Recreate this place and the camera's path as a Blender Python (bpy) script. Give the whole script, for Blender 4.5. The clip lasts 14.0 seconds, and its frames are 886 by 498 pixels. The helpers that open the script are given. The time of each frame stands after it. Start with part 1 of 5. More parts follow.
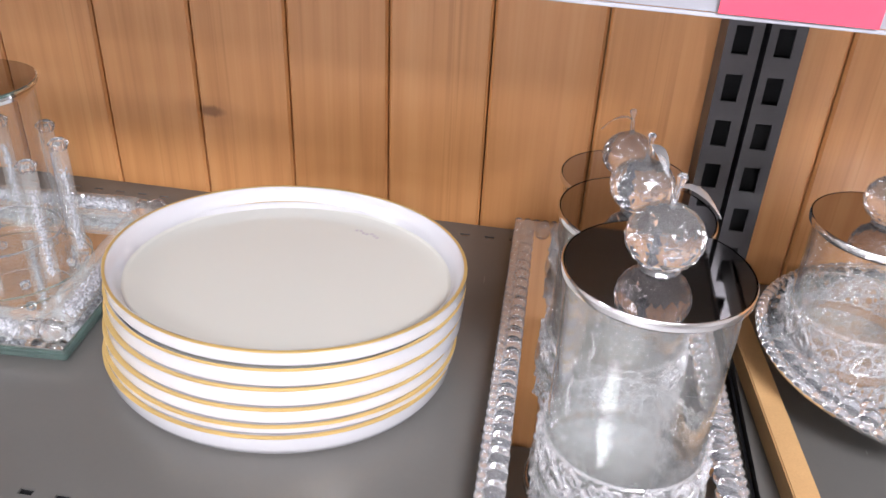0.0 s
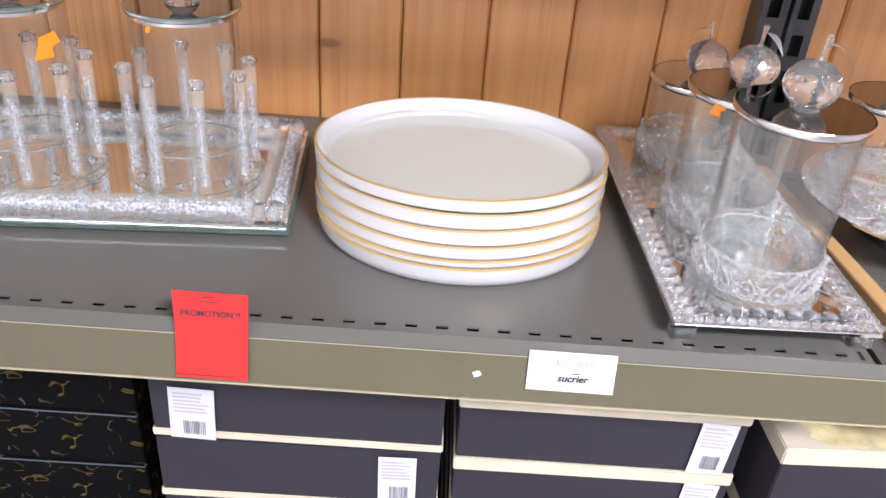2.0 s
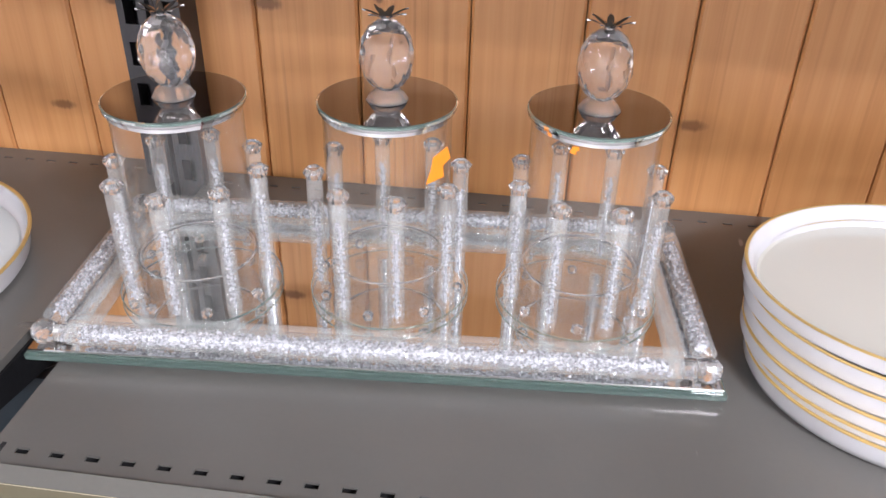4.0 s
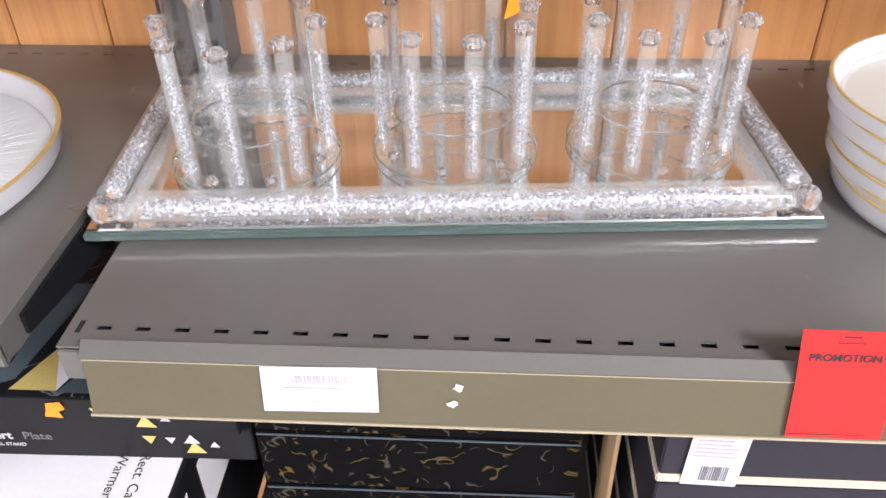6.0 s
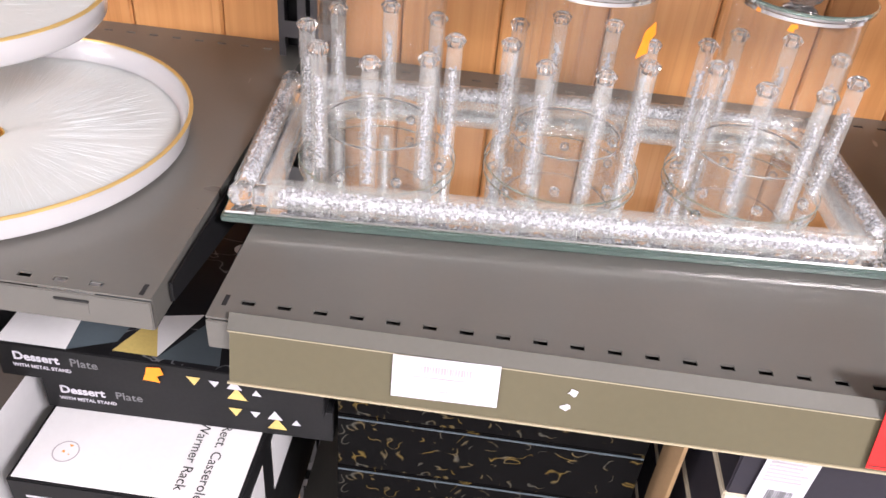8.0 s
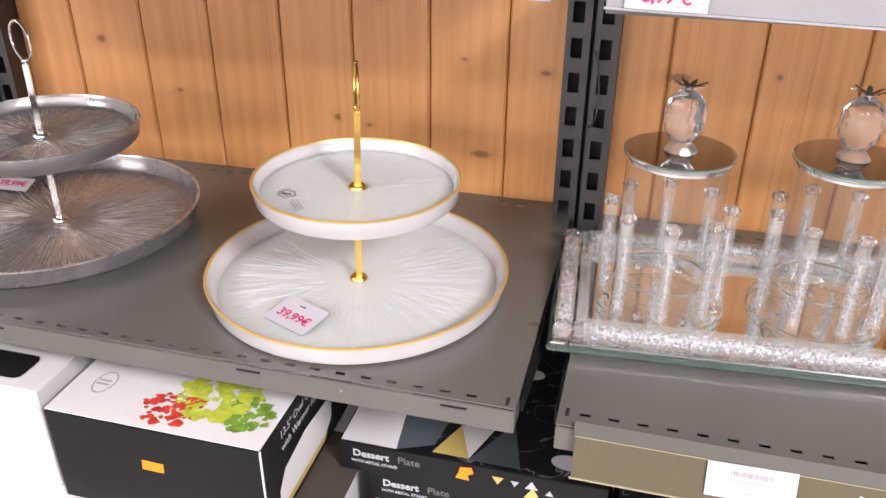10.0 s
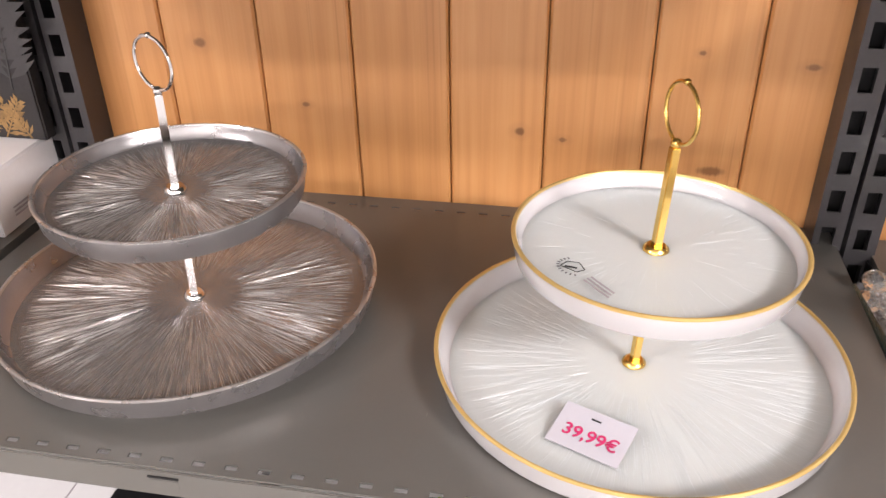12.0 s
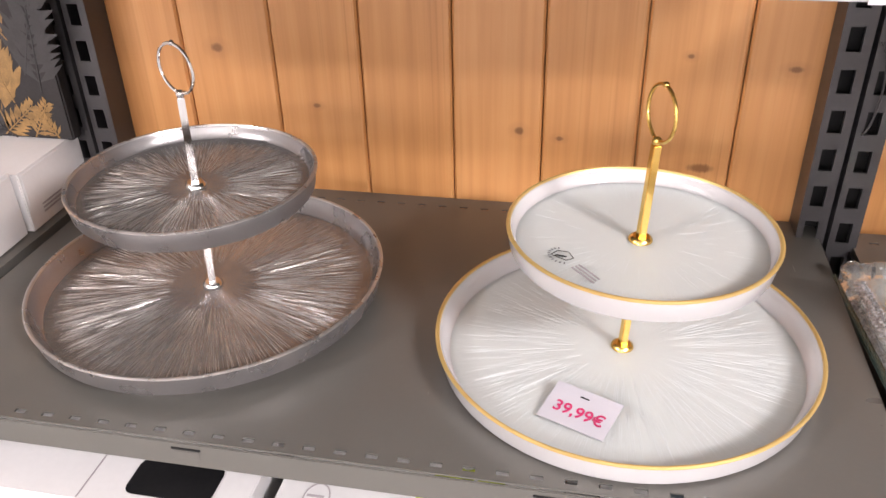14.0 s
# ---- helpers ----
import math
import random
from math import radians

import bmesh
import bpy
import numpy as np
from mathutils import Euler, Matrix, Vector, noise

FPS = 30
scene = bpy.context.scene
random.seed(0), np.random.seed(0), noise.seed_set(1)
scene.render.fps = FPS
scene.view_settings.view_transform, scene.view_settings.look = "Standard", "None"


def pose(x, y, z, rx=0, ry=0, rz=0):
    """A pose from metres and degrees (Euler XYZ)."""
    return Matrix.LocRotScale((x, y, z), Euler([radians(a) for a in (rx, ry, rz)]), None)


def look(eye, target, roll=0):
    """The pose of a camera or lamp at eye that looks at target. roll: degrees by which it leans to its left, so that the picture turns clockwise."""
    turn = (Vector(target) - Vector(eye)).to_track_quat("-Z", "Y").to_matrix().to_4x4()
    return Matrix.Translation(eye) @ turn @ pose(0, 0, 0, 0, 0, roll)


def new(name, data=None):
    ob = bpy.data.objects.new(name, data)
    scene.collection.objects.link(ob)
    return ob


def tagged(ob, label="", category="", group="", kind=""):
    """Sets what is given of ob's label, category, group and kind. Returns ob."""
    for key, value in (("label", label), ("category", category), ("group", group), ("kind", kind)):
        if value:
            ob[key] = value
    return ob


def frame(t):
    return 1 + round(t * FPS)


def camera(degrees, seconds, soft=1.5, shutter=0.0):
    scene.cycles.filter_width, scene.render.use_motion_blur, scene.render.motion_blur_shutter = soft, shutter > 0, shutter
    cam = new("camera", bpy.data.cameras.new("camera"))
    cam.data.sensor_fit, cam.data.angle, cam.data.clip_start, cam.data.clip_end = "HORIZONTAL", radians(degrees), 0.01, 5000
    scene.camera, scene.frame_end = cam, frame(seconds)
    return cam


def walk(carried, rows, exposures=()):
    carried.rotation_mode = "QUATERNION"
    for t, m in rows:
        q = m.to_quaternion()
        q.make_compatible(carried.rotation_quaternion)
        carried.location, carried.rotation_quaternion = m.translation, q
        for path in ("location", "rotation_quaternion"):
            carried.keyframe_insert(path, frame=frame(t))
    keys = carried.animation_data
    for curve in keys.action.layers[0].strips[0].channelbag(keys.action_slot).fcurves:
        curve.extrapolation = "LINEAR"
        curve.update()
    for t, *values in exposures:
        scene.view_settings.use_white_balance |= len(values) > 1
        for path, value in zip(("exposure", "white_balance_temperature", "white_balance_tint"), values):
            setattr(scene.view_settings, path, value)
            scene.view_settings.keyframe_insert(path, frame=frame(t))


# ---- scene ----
cam = camera(57.1, 14.0)
PATH = [
    (0, (0.869, -0.739, 1.415), (0.614, 0.952, 0.379), 2.8),
    (0.5, (0.755, -0.839, 1.395), (0.595, 0.841, 0.322), 3.7),
    (1, (0.681, -0.921, 1.381), (0.665, 0.783, 0.335), 4.1),
    (1.5, (0.657, -0.949, 1.391), (0.733, 0.763, 0.358), 5.3),
    (2, (0.642, -0.95, 1.393), (0.681, 0.761, 0.358), 4.7),
    (2.5, (0.59, -0.944, 1.394), (0.554, 0.768, 0.36), 4.4),
    (3, (0.47, -0.868, 1.414), (0.327, 0.828, 0.364), 3.2),
    (3.2, (0.419, -0.827, 1.415), (0.252, 0.868, 0.367), 2.8),
    (5.3, (0.313, -0.756, 1.397), (0.131, 0.896, 0.284), 0.2),
    (5.5, (0.293, -0.778, 1.377), (0.132, 0.878, 0.267), 0.1),
    (6, (0.273, -0.788, 1.346), (0.165, 0.803, 0.138), -1.0),
    (6.5, (0.249, -0.751, 1.298), (0.155, 0.812, 0.054), 0.4),
    (7, (0.221, -0.707, 1.244), (0.135, 0.837, -0.023), 2.2),
    (7.5, (0.214, -0.718, 1.263), (0.136, 0.827, -0.005), 3.8),
    (8, (0.185, -0.83, 1.371), (0.096, 0.772, 0.177), 5.5),
    (8.5, (0.168, -0.953, 1.466), (-0.102, 0.722, 0.407), 1.6),
    (9, (0.169, -1.058, 1.495), (-0.241, 0.648, 0.536), 0.6),
    (9.2, (0.165, -1.086, 1.495), (-0.284, 0.624, 0.56), 0.6),
    (11.3, (-0.227, -0.816, 1.411), (-0.601, 0.873, 0.408), -0.7),
    (11.5, (-0.253, -0.816, 1.422), (-0.607, 0.872, 0.409), -0.9),
    (12, (-0.284, -0.815, 1.441), (-0.613, 0.867, 0.41), -1.1),
    (12.5, (-0.301, -0.822, 1.44), (-0.631, 0.852, 0.396), -1.3),
    (13, (-0.298, -0.824, 1.439), (-0.634, 0.848, 0.393), -1.5),
    (13.5, (-0.278, -0.842, 1.448), (-0.625, 0.831, 0.408), -1.6),
    (14, (-0.266, -0.859, 1.46), (-0.623, 0.818, 0.429), -1.6),
]
walk(cam, [(t, look(eye, target, roll)) for t, eye, target, roll in PATH],
     exposures=[(0, -0.17, 6280, 12), (0.6, -0.22, 6180, 12), (3, -0.1, 6230, 12), (5.5, -0.02, 6320, 12), (7.0, 0.25, 6520, 13), (7.7, 0.23, 6620, 14), (8.5, 0.05, 6750, 15), (9.2, -0.05, 6750, 15), (11.5, 0.1, 7050, 14), (14, 0.08, 6980, 14)])

scene.render.film_transparent = False
scene.cycles.transparent_max_bounces = 24

# ---- world and lights ----
world = bpy.data.worlds.new("world")
world.use_nodes = True
world.node_tree.nodes["Background"].inputs[0].default_value = (0.9, 0.95, 1.0, 1)
world.node_tree.nodes["Background"].inputs[1].default_value = 0.25
scene.world = world


def area(name, x, y, z, sx, sy, watts, color=(1, 0.96, 0.9), target=None):
    data = bpy.data.lights.new(name, "AREA")
    data.shape, data.size, data.size_y, data.energy, data.color = "RECTANGLE", sx, sy, watts, color
    ob = new(name, data)
    ob.matrix_world = look((x, y, z), target) if target else pose(x, y, z)
    return ob


CEIL = 2.75
# last one is an added, unseen fill that brightens the white cartons at left
LAMPS = [(1.7, -2.1, 0.8, 0.6, 195), (0.2, -3.3, 4.4, 0.3, 60), (-1.2, -6.9, 4.4, 0.3, 360), (-2.4, -2.2, 0.6, 0.3, 70)]
for lx, ly, sx, sy, watts in LAMPS:
    area("ceiling_or_fill_lamp", lx, ly, CEIL - 0.06, sx, sy, watts, (0.985, 0.97, 1.03))


# ---- materials ----
def mat(name, color=(0.8, 0.8, 0.8), rough=0.5, metal=0.0, **kw):
    m = bpy.data.materials.new(name)
    m.use_nodes = True
    b = m.node_tree.nodes["Principled BSDF"]
    b.inputs["Base Color"].default_value = (*color, 1)
    b.inputs["Roughness"].default_value = rough
    b.inputs["Metallic"].default_value = metal
    for k, v in kw.items():
        b.inputs[k.replace("_", " ")].default_value = v
    return m


class G:
    """Small node writer."""

    def __init__(self, m):
        self.t = m.node_tree
        self.b = m.node_tree.nodes.get("Principled BSDF")

    def n(self, kind, **kw):
        node = self.t.nodes.new(kind)
        for k, v in kw.items():
            if k in node.inputs:
                node.inputs[k].default_value = v
        return node

    def link(self, a, b):
        self.t.links.new(a, b)

    def coords(self, scale=(1, 1, 1), kind="Object", offset=None):
        tc = self.n("ShaderNodeTexCoord")
        mp = self.n("ShaderNodeMapping")
        mp.inputs["Scale"].default_value = scale
        self.link(tc.outputs[kind], mp.inputs["Vector"])
        if offset is not None:
            self.link(offset, mp.inputs["Location"])
        return mp.outputs["Vector"]

    def noise(self, vec, scale=5, detail=3, rough=0.5, distortion=0.0):
        nd = self.n("ShaderNodeTexNoise", Scale=scale, Detail=detail, Roughness=rough, Distortion=distortion)
        self.link(vec, nd.inputs["Vector"])
        return nd.outputs["Fac"]

    def voronoi(self, vec, scale=5, feature="F1"):
        nd = self.n("ShaderNodeTexVoronoi", Scale=scale)
        nd.feature = feature
        self.link(vec, nd.inputs["Vector"])
        return nd

    def ramp(self, fac, stops):
        nd = self.n("ShaderNodeValToRGB")
        e = nd.color_ramp.elements
        while len(e) < len(stops):
            e.new(0.5)
        for el, (p, c) in zip(e, stops):
            el.position, el.color = p, (*c, 1) if len(c) == 3 else c
        self.link(fac, nd.inputs["Fac"])
        return nd.outputs["Color"]

    def math(self, op, a, b=None, clamp=False):
        nd = self.n("ShaderNodeMath")
        nd.operation, nd.use_clamp = op, clamp
        for i, v in enumerate((a, b)):
            if v is None:
                continue
            if isinstance(v, (int, float)):
                nd.inputs[i].default_value = v
            else:
                self.link(v, nd.inputs[i])
        return nd.outputs[0]

    def mix(self, fac, a, b, blend="MIX"):
        nd = self.n("ShaderNodeMix")
        nd.data_type, nd.blend_type = "RGBA", blend
        for i, v in ((0, fac), (6, a), (7, b)):
            if isinstance(v, (int, float)):
                nd.inputs[i].default_value = v
            elif isinstance(v, tuple):
                nd.inputs[i].default_value = (*v, 1)
            else:
                self.link(v, nd.inputs[i])
        return nd.outputs[2]

    def span(self, fac, lo, hi, a, b):
        nd = self.n("ShaderNodeMapRange")
        self.link(fac, nd.inputs[0])
        for i, v in zip((1, 2, 3, 4), (lo, hi, a, b)):
            nd.inputs[i].default_value = v
        return nd.outputs[0]

    def bump(self, h, strength=0.2, dist=0.001):
        nd = self.n("ShaderNodeBump", Strength=strength, Distance=dist)
        self.link(h, nd.inputs["Height"])
        self.link(nd.outputs["Normal"], self.b.inputs["Normal"])

    def base(self, c):
        self.link(c, self.b.inputs["Base Color"])

    def rough(self, f):
        self.link(f, self.b.inputs["Roughness"])


def worn(name, color, rough, metal=0.0, vary=0.12, scale=14, bump=0.05, **kw):
    """Plain paint, card or plastic with blotches and fine grain."""
    m = mat(name, color, rough, metal, **kw)
    g = G(m)
    v = g.coords()
    big, fine = g.noise(v, scale, 4), g.noise(v, scale * 22, 2)
    both = g.math("ADD", g.math("MULTIPLY", big, 0.7), g.math("MULTIPLY", fine, 0.3))
    lo, hi = tuple(c * (1 - vary) for c in color), tuple(min(1, c * (1 + vary)) for c in color)
    g.base(g.ramp(both, [(0.3, lo), (0.7, hi)]))
    g.rough(g.span(big, 0.3, 0.7, max(0.03, rough - 0.08), min(1, rough + 0.08)))
    if bump:
        g.bump(fine, bump, 0.0006)
    return m


KNOTS = [(0.509, 1.092, 0.016, 0.007), (-0.155, 1.064, 0.016, 0.006), (-0.357, 1.097, 0.006, 0.005), (-0.311, 1.09, 0.005, 0.003),
         (-0.595, 1.115, 0.005, 0.003), (0.197, 1.197, 0.004, 0.004), (0.085, 1.187, 0.017, 0.007), (-0.29, 1.262, 0.008, 0.006),
         (-0.47, 1.262, 0.012, 0.009), (-0.71, 1.18, 0.008, 0.006), (0.42, 1.22, 0.007, 0.007), (-0.18, 1.19, 0.004, 0.003), (-0.075, 1.18, 0.008, 0.004)]


def pine():
    m = mat("pine", rough=0.42, Coat_Weight=0.25, Coat_Roughness=0.25)
    g = G(m)
    info = g.n("ShaderNodeObjectInfo")
    off = g.math("MULTIPLY", info.outputs["Random"], 37.0)
    comb = g.n("ShaderNodeCombineXYZ")
    for i in range(3):
        g.link(off, comb.inputs[i])
    v = g.coords((1, 1, 0.03), offset=comb.outputs[0])
    v2 = g.coords((1, 1, 0.3), offset=comb.outputs[0])
    warp = g.noise(v2, 9, 2)
    wave = g.n("ShaderNodeTexWave", Scale=13, Distortion=11, Detail=3)
    wave.inputs["Detail Scale"].default_value = 1.2
    g.link(v, wave.inputs["Vector"])
    fib = g.noise(v, 300, 4, 0.6)
    streak = g.noise(v, 60, 3)
    f = g.math("ADD", g.math("ADD", g.math("MULTIPLY", wave.outputs["Fac"], 0.14), g.math("MULTIPLY", fib, 0.36)), g.math("MULTIPLY", streak, 0.5))
    col = g.ramp(f, [(0.28, (0.60, 0.272, 0.094)), (0.5, (0.69, 0.330, 0.122)), (0.74, (0.745, 0.385, 0.156))])
    tone = g.ramp(info.outputs["Random"], [(0.0, (0.90, 0.87, 0.85)), (1.0, (1.0, 1.0, 1.0))])
    col = g.mix(1.0, col, tone, "MULTIPLY")
    col = g.mix(g.span(warp, 0.45, 0.75, 0.0, 0.35), col, (0.52, 0.225, 0.075))
    rings = g.span(g.noise(g.coords((1, 1, 0.012), offset=comb.outputs[0]), 210, 2, 0.5), 0.54, 0.68, 0.0, 1.0)
    where = g.span(g.noise(g.coords((1, 1, 0.12), offset=comb.outputs[0]), 17, 1), 0.47, 0.62, 0.0, 0.6)
    col = g.mix(g.math("MULTIPLY", rings, where), col, (0.47, 0.195, 0.062))
    geo = g.n("ShaderNodeNewGeometry")
    worst = None
    for x, z, rx, rz in KNOTS:
        sub = g.n("ShaderNodeVectorMath")
        sub.operation = "SUBTRACT"
        g.link(geo.outputs["Position"], sub.inputs[0])
        sub.inputs[1].default_value = (x, 0, z)
        mul = g.n("ShaderNodeVectorMath")
        mul.operation = "MULTIPLY"
        g.link(sub.outputs[0], mul.inputs[0])
        mul.inputs[1].default_value = (1 / rx, 0, 1 / rz)
        ln = g.n("ShaderNodeVectorMath")
        ln.operation = "LENGTH"
        g.link(mul.outputs[0], ln.inputs[0])
        worst = ln.outputs["Value"] if worst is None else g.math("MINIMUM", worst, ln.outputs["Value"])
    jit = g.math("ADD", worst, g.math("MULTIPLY", g.math("SUBTRACT", fib, 0.5), 0.7))
    col = g.mix(g.span(jit, 0.5, 2.6, 0.35, 0.0), col, (0.36, 0.15, 0.055))
    col = g.mix(g.span(jit, 0.55, 1.05, 0.8, 0.0), col, (0.21, 0.085, 0.03))
    g.base(col)
    g.rough(g.span(f, 0.2, 0.8, 0.5, 0.36))
    g.bump(f, 0.12, 0.0006)
    return m


def pane_glass(name, tint=(0.992, 0.997, 0.995), gloss=0.03, brighten=0.0, bend=3.5, edge=0.6):
    """Thin clear glass: see-through with reflections that grow towards the edge."""
    m = bpy.data.materials.new(name)
    m.use_nodes = True
    t = m.node_tree
    t.nodes.clear()
    out, mixer = t.nodes.new("ShaderNodeOutputMaterial"), t.nodes.new("ShaderNodeMixShader")
    clear, shine, fr = t.nodes.new("ShaderNodeBsdfTransparent"), t.nodes.new("ShaderNodeBsdfGlossy"), t.nodes.new("ShaderNodeLayerWeight")
    clear.inputs[0].default_value = (*tint, 1)
    shine.inputs["Roughness"].default_value = gloss
    curve, scaled = t.nodes.new("ShaderNodeMath"), t.nodes.new("ShaderNodeMapRange")
    curve.operation = "POWER"
    curve.inputs[1].default_value = bend
    scaled.inputs[3].default_value, scaled.inputs[4].default_value = 0.025, edge
    t.links.new(fr.outputs["Facing"], curve.inputs[0])
    t.links.new(curve.outputs[0], scaled.inputs[0])
    t.links.new(scaled.outputs[0], mixer.inputs[0])
    # white veil mixed in, painting the light that refracting glass would gather
    dull, veil = t.nodes.new("ShaderNodeBsdfDiffuse"), t.nodes.new("ShaderNodeMixShader")
    dull.inputs[0].default_value = (0.98, 0.98, 0.96, 1)
    veil.inputs[0].default_value = brighten
    glow, both = t.nodes.new("ShaderNodeBsdfTranslucent"), t.nodes.new("ShaderNodeMixShader")
    glow.inputs[0].default_value = (0.98, 0.98, 0.97, 1)
    t.links.new(dull.outputs[0], both.inputs[1])
    t.links.new(glow.outputs[0], both.inputs[2])
    t.links.new(clear.outputs[0], veil.inputs[1])
    t.links.new(both.outputs[0], veil.inputs[2])
    t.links.new(veil.outputs[0], mixer.inputs[1])
    t.links.new(shine.outputs[0], mixer.inputs[2])
    t.links.new(mixer.outputs[0], out.inputs["Surface"])
    return m


def crushed():
    m = mat("crushed_crystal", (0.85, 0.86, 0.9), 0.15, 0.2)
    g = G(m)
    v = g.coords()
    vo = g.voronoi(v, 620)
    sep = g.n("ShaderNodeSeparateColor")
    g.link(vo.outputs["Color"], sep.inputs[0])
    g.base(g.ramp(sep.outputs[0], [(0.1, (0.20, 0.20, 0.22)), (0.4, (0.40, 0.41, 0.44)), (0.8, (0.64, 0.64, 0.68))]))
    g.bump(sep.outputs[1], 1.0, 0.002)
    return m


def chipped():
    """Loose crystal chips, each a little lighter or darker than the next."""
    m = mat("crystal_chip", (0.7, 0.7, 0.74), 0.12, 0.1)
    g = G(m)
    geo = g.n("ShaderNodeNewGeometry")
    g.base(g.ramp(geo.outputs["Random Per Island"], [(0.0, (0.16, 0.16, 0.18)), (0.5, (0.42, 0.42, 0.455)), (1.0, (0.68, 0.68, 0.73))]))
    return m


def streaked(name, light, dark, rough, metal, power, opal=0.0):
    """Pressed glass with fine rays running out from the middle."""
    m = mat(name, light, rough, metal, Subsurface_Weight=opal, Subsurface_Radius=(1, 1, 1), Subsurface_Scale=0.025)
    g = G(m)
    tc = g.n("ShaderNodeTexCoord")
    sep = g.n("ShaderNodeSeparateXYZ")
    g.link(tc.outputs["Object"], sep.inputs[0])
    ang = g.math("ARCTAN2", sep.outputs[1], sep.outputs[0])
    rad = g.math("SQRT", g.math("ADD", g.math("MULTIPLY", sep.outputs[0], sep.outputs[0]), g.math("MULTIPLY", sep.outputs[1], sep.outputs[1])))
    comb = g.n("ShaderNodeCombineXYZ")
    g.link(g.math("MULTIPLY", ang, 44.0), comb.inputs[0])
    g.link(g.math("MULTIPLY", rad, 4.0), comb.inputs[1])
    rays = g.noise(comb.outputs[0], 4.2, 3, 0.7)
    out = g.span(rad, 0.006, 0.05, 0.0, 1.0)
    lit = g.math("MULTIPLY", g.span(rays, 0.50, 0.66, 0.0, 0.55), out)
    g.base(g.mix(lit, dark, light))
    g.bump(g.math("MULTIPLY", rays, out), power, 0.003)
    return m


def shelf_paint():
    """Grey stove enamel with a soft sheen, rubbed patches and short scratches."""
    m = mat("grey_shelf_paint", (0.155, 0.150, 0.136), 0.3, 0.3)
    g = G(m)
    v = g.coords()
    cloud, fine = g.noise(v, 7, 4, 0.6), g.noise(v, 240, 2)
    rub = g.noise(g.coords((1, 1.6, 1)), 5, 3, 0.5)
    tone = g.math("ADD", g.math("MULTIPLY", cloud, 0.8), g.math("MULTIPLY", fine, 0.2))
    col = g.ramp(tone, [(0.3, (0.136, 0.132, 0.121)), (0.7, (0.152, 0.147, 0.135))])
    nick = g.math("MULTIPLY", g.span(g.noise(g.coords((1, 0.16, 1)), 95, 1, 0.4, 0.6), 0.77, 0.80, 0.0, 0.5), g.span(g.noise(v, 11, 1), 0.58, 0.64, 0.0, 1.0))
    g.base(g.mix(nick, col, (0.48, 0.47, 0.45)))
    g.rough(g.span(rub, 0.3, 0.7, 0.27, 0.36))
    g.bump(fine, 0.04, 0.0005)
    return m


def printed_black(name):
    """Black card with thin gilt strokes."""
    m = mat(name, (0.005, 0.005, 0.005), 0.6, 0, Specular_IOR_Level=0.06)
    g = G(m)
    v = g.coords()
    wv = g.n("ShaderNodeTexNoise", Scale=46, Detail=0.5, Distortion=1.2)
    g.link(v, wv.inputs["Vector"])
    ring = g.math("ABSOLUTE", g.math("SUBTRACT", wv.outputs["Fac"], 0.5))
    line = g.span(ring, 0.0, 0.035, 0.8, 0.0)
    mask = g.span(g.noise(v, 62, 0), 0.50, 0.57, 0.0, 1.0)
    fac = g.math("MULTIPLY", line, mask)
    hue = g.ramp(g.noise(v, 40, 1), [(0.4, (0.17, 0.115, 0.035)), (0.6, (0.10, 0.095, 0.08))])
    g.base(g.mix(fac, (0.0028, 0.0026, 0.0028), hue))
    g.link(g.math("MULTIPLY", fac, 0.7), g.b.inputs["Metallic"])
    return m


def marble_black(name):
    m = mat(name, (0.006, 0.006, 0.007), 0.35, 0, Specular_IOR_Level=0.3)
    g = G(m)
    v = g.coords()
    line = g.span(g.math("ABSOLUTE", g.math("SUBTRACT", g.noise(v, 14, 3, 0.5, 1.0), 0.5)), 0.0, 0.008, 1.0, 0.0)
    g.base(g.mix(g.math("MULTIPLY", line, 0.5), (0.01, 0.01, 0.012), (0.4, 0.4, 0.42)))
    return m


PINE = pine()
STEEL_A = shelf_paint()
POST = worn("anthracite_post_paint", (0.060, 0.057, 0.061), 0.40, 0.2, 0.1, 12, 0.03)
# near-black that paints the shade in and behind slots
DARK = mat("shade_black", (0.008, 0.008, 0.009), 0.8)
OLIVE = worn("olive_card", (0.092, 0.081, 0.049), 0.5, 0, 0.06, 8, 0.02, Specular_IOR_Level=0.3)
CREAM = worn("cream_edge", (0.30, 0.26, 0.175), 0.5, 0, 0.08)
# clear glasses, each whitened a little in place of refracted light
GLASS = pane_glass("clear_jar_glass", brighten=0.026, bend=2.8, edge=0.7)
BASEGLASS = pane_glass("whitened_base_glass", brighten=0.07, bend=2.5, edge=0.45)
TUBEGLASS = pane_glass("tube_glass", (0.985, 0.995, 0.99), 0.10, 0.17, 2.2, 0.5)
CRYSTAL = mat("cut_crystal", (1, 1, 1), 0.0, 0, Transmission_Weight=0.94, IOR=1.5)
BEADGLASS = mat("bead_crystal", (0.97, 0.98, 1.0), 0.02, 0, Transmission_Weight=0.92, IOR=1.5)
GREENGLASS = mat("green_glass_edge", (0.40, 0.57, 0.51), 0.04, 0, Transmission_Weight=0.85, IOR=1.5)
MIRROR = mat("mirror", (0.86, 0.87, 0.87), 0.02, 1.0)
SMOKE = mat("smoked_mirror", (0.50, 0.485, 0.49), 0.04, 1.0)
CHROME = mat("chrome", (0.8, 0.8, 0.81), 0.12, 1.0)
GOLD = mat("polished_gold", (0.88, 0.59, 0.18), 0.27, 1.0)
GILT = worn("gilt_rim_paint", (0.64, 0.45, 0.17), 0.40, 0.5, 0.07, 30, 0.0)
CRUSHED = crushed()
CHIPS = chipped()
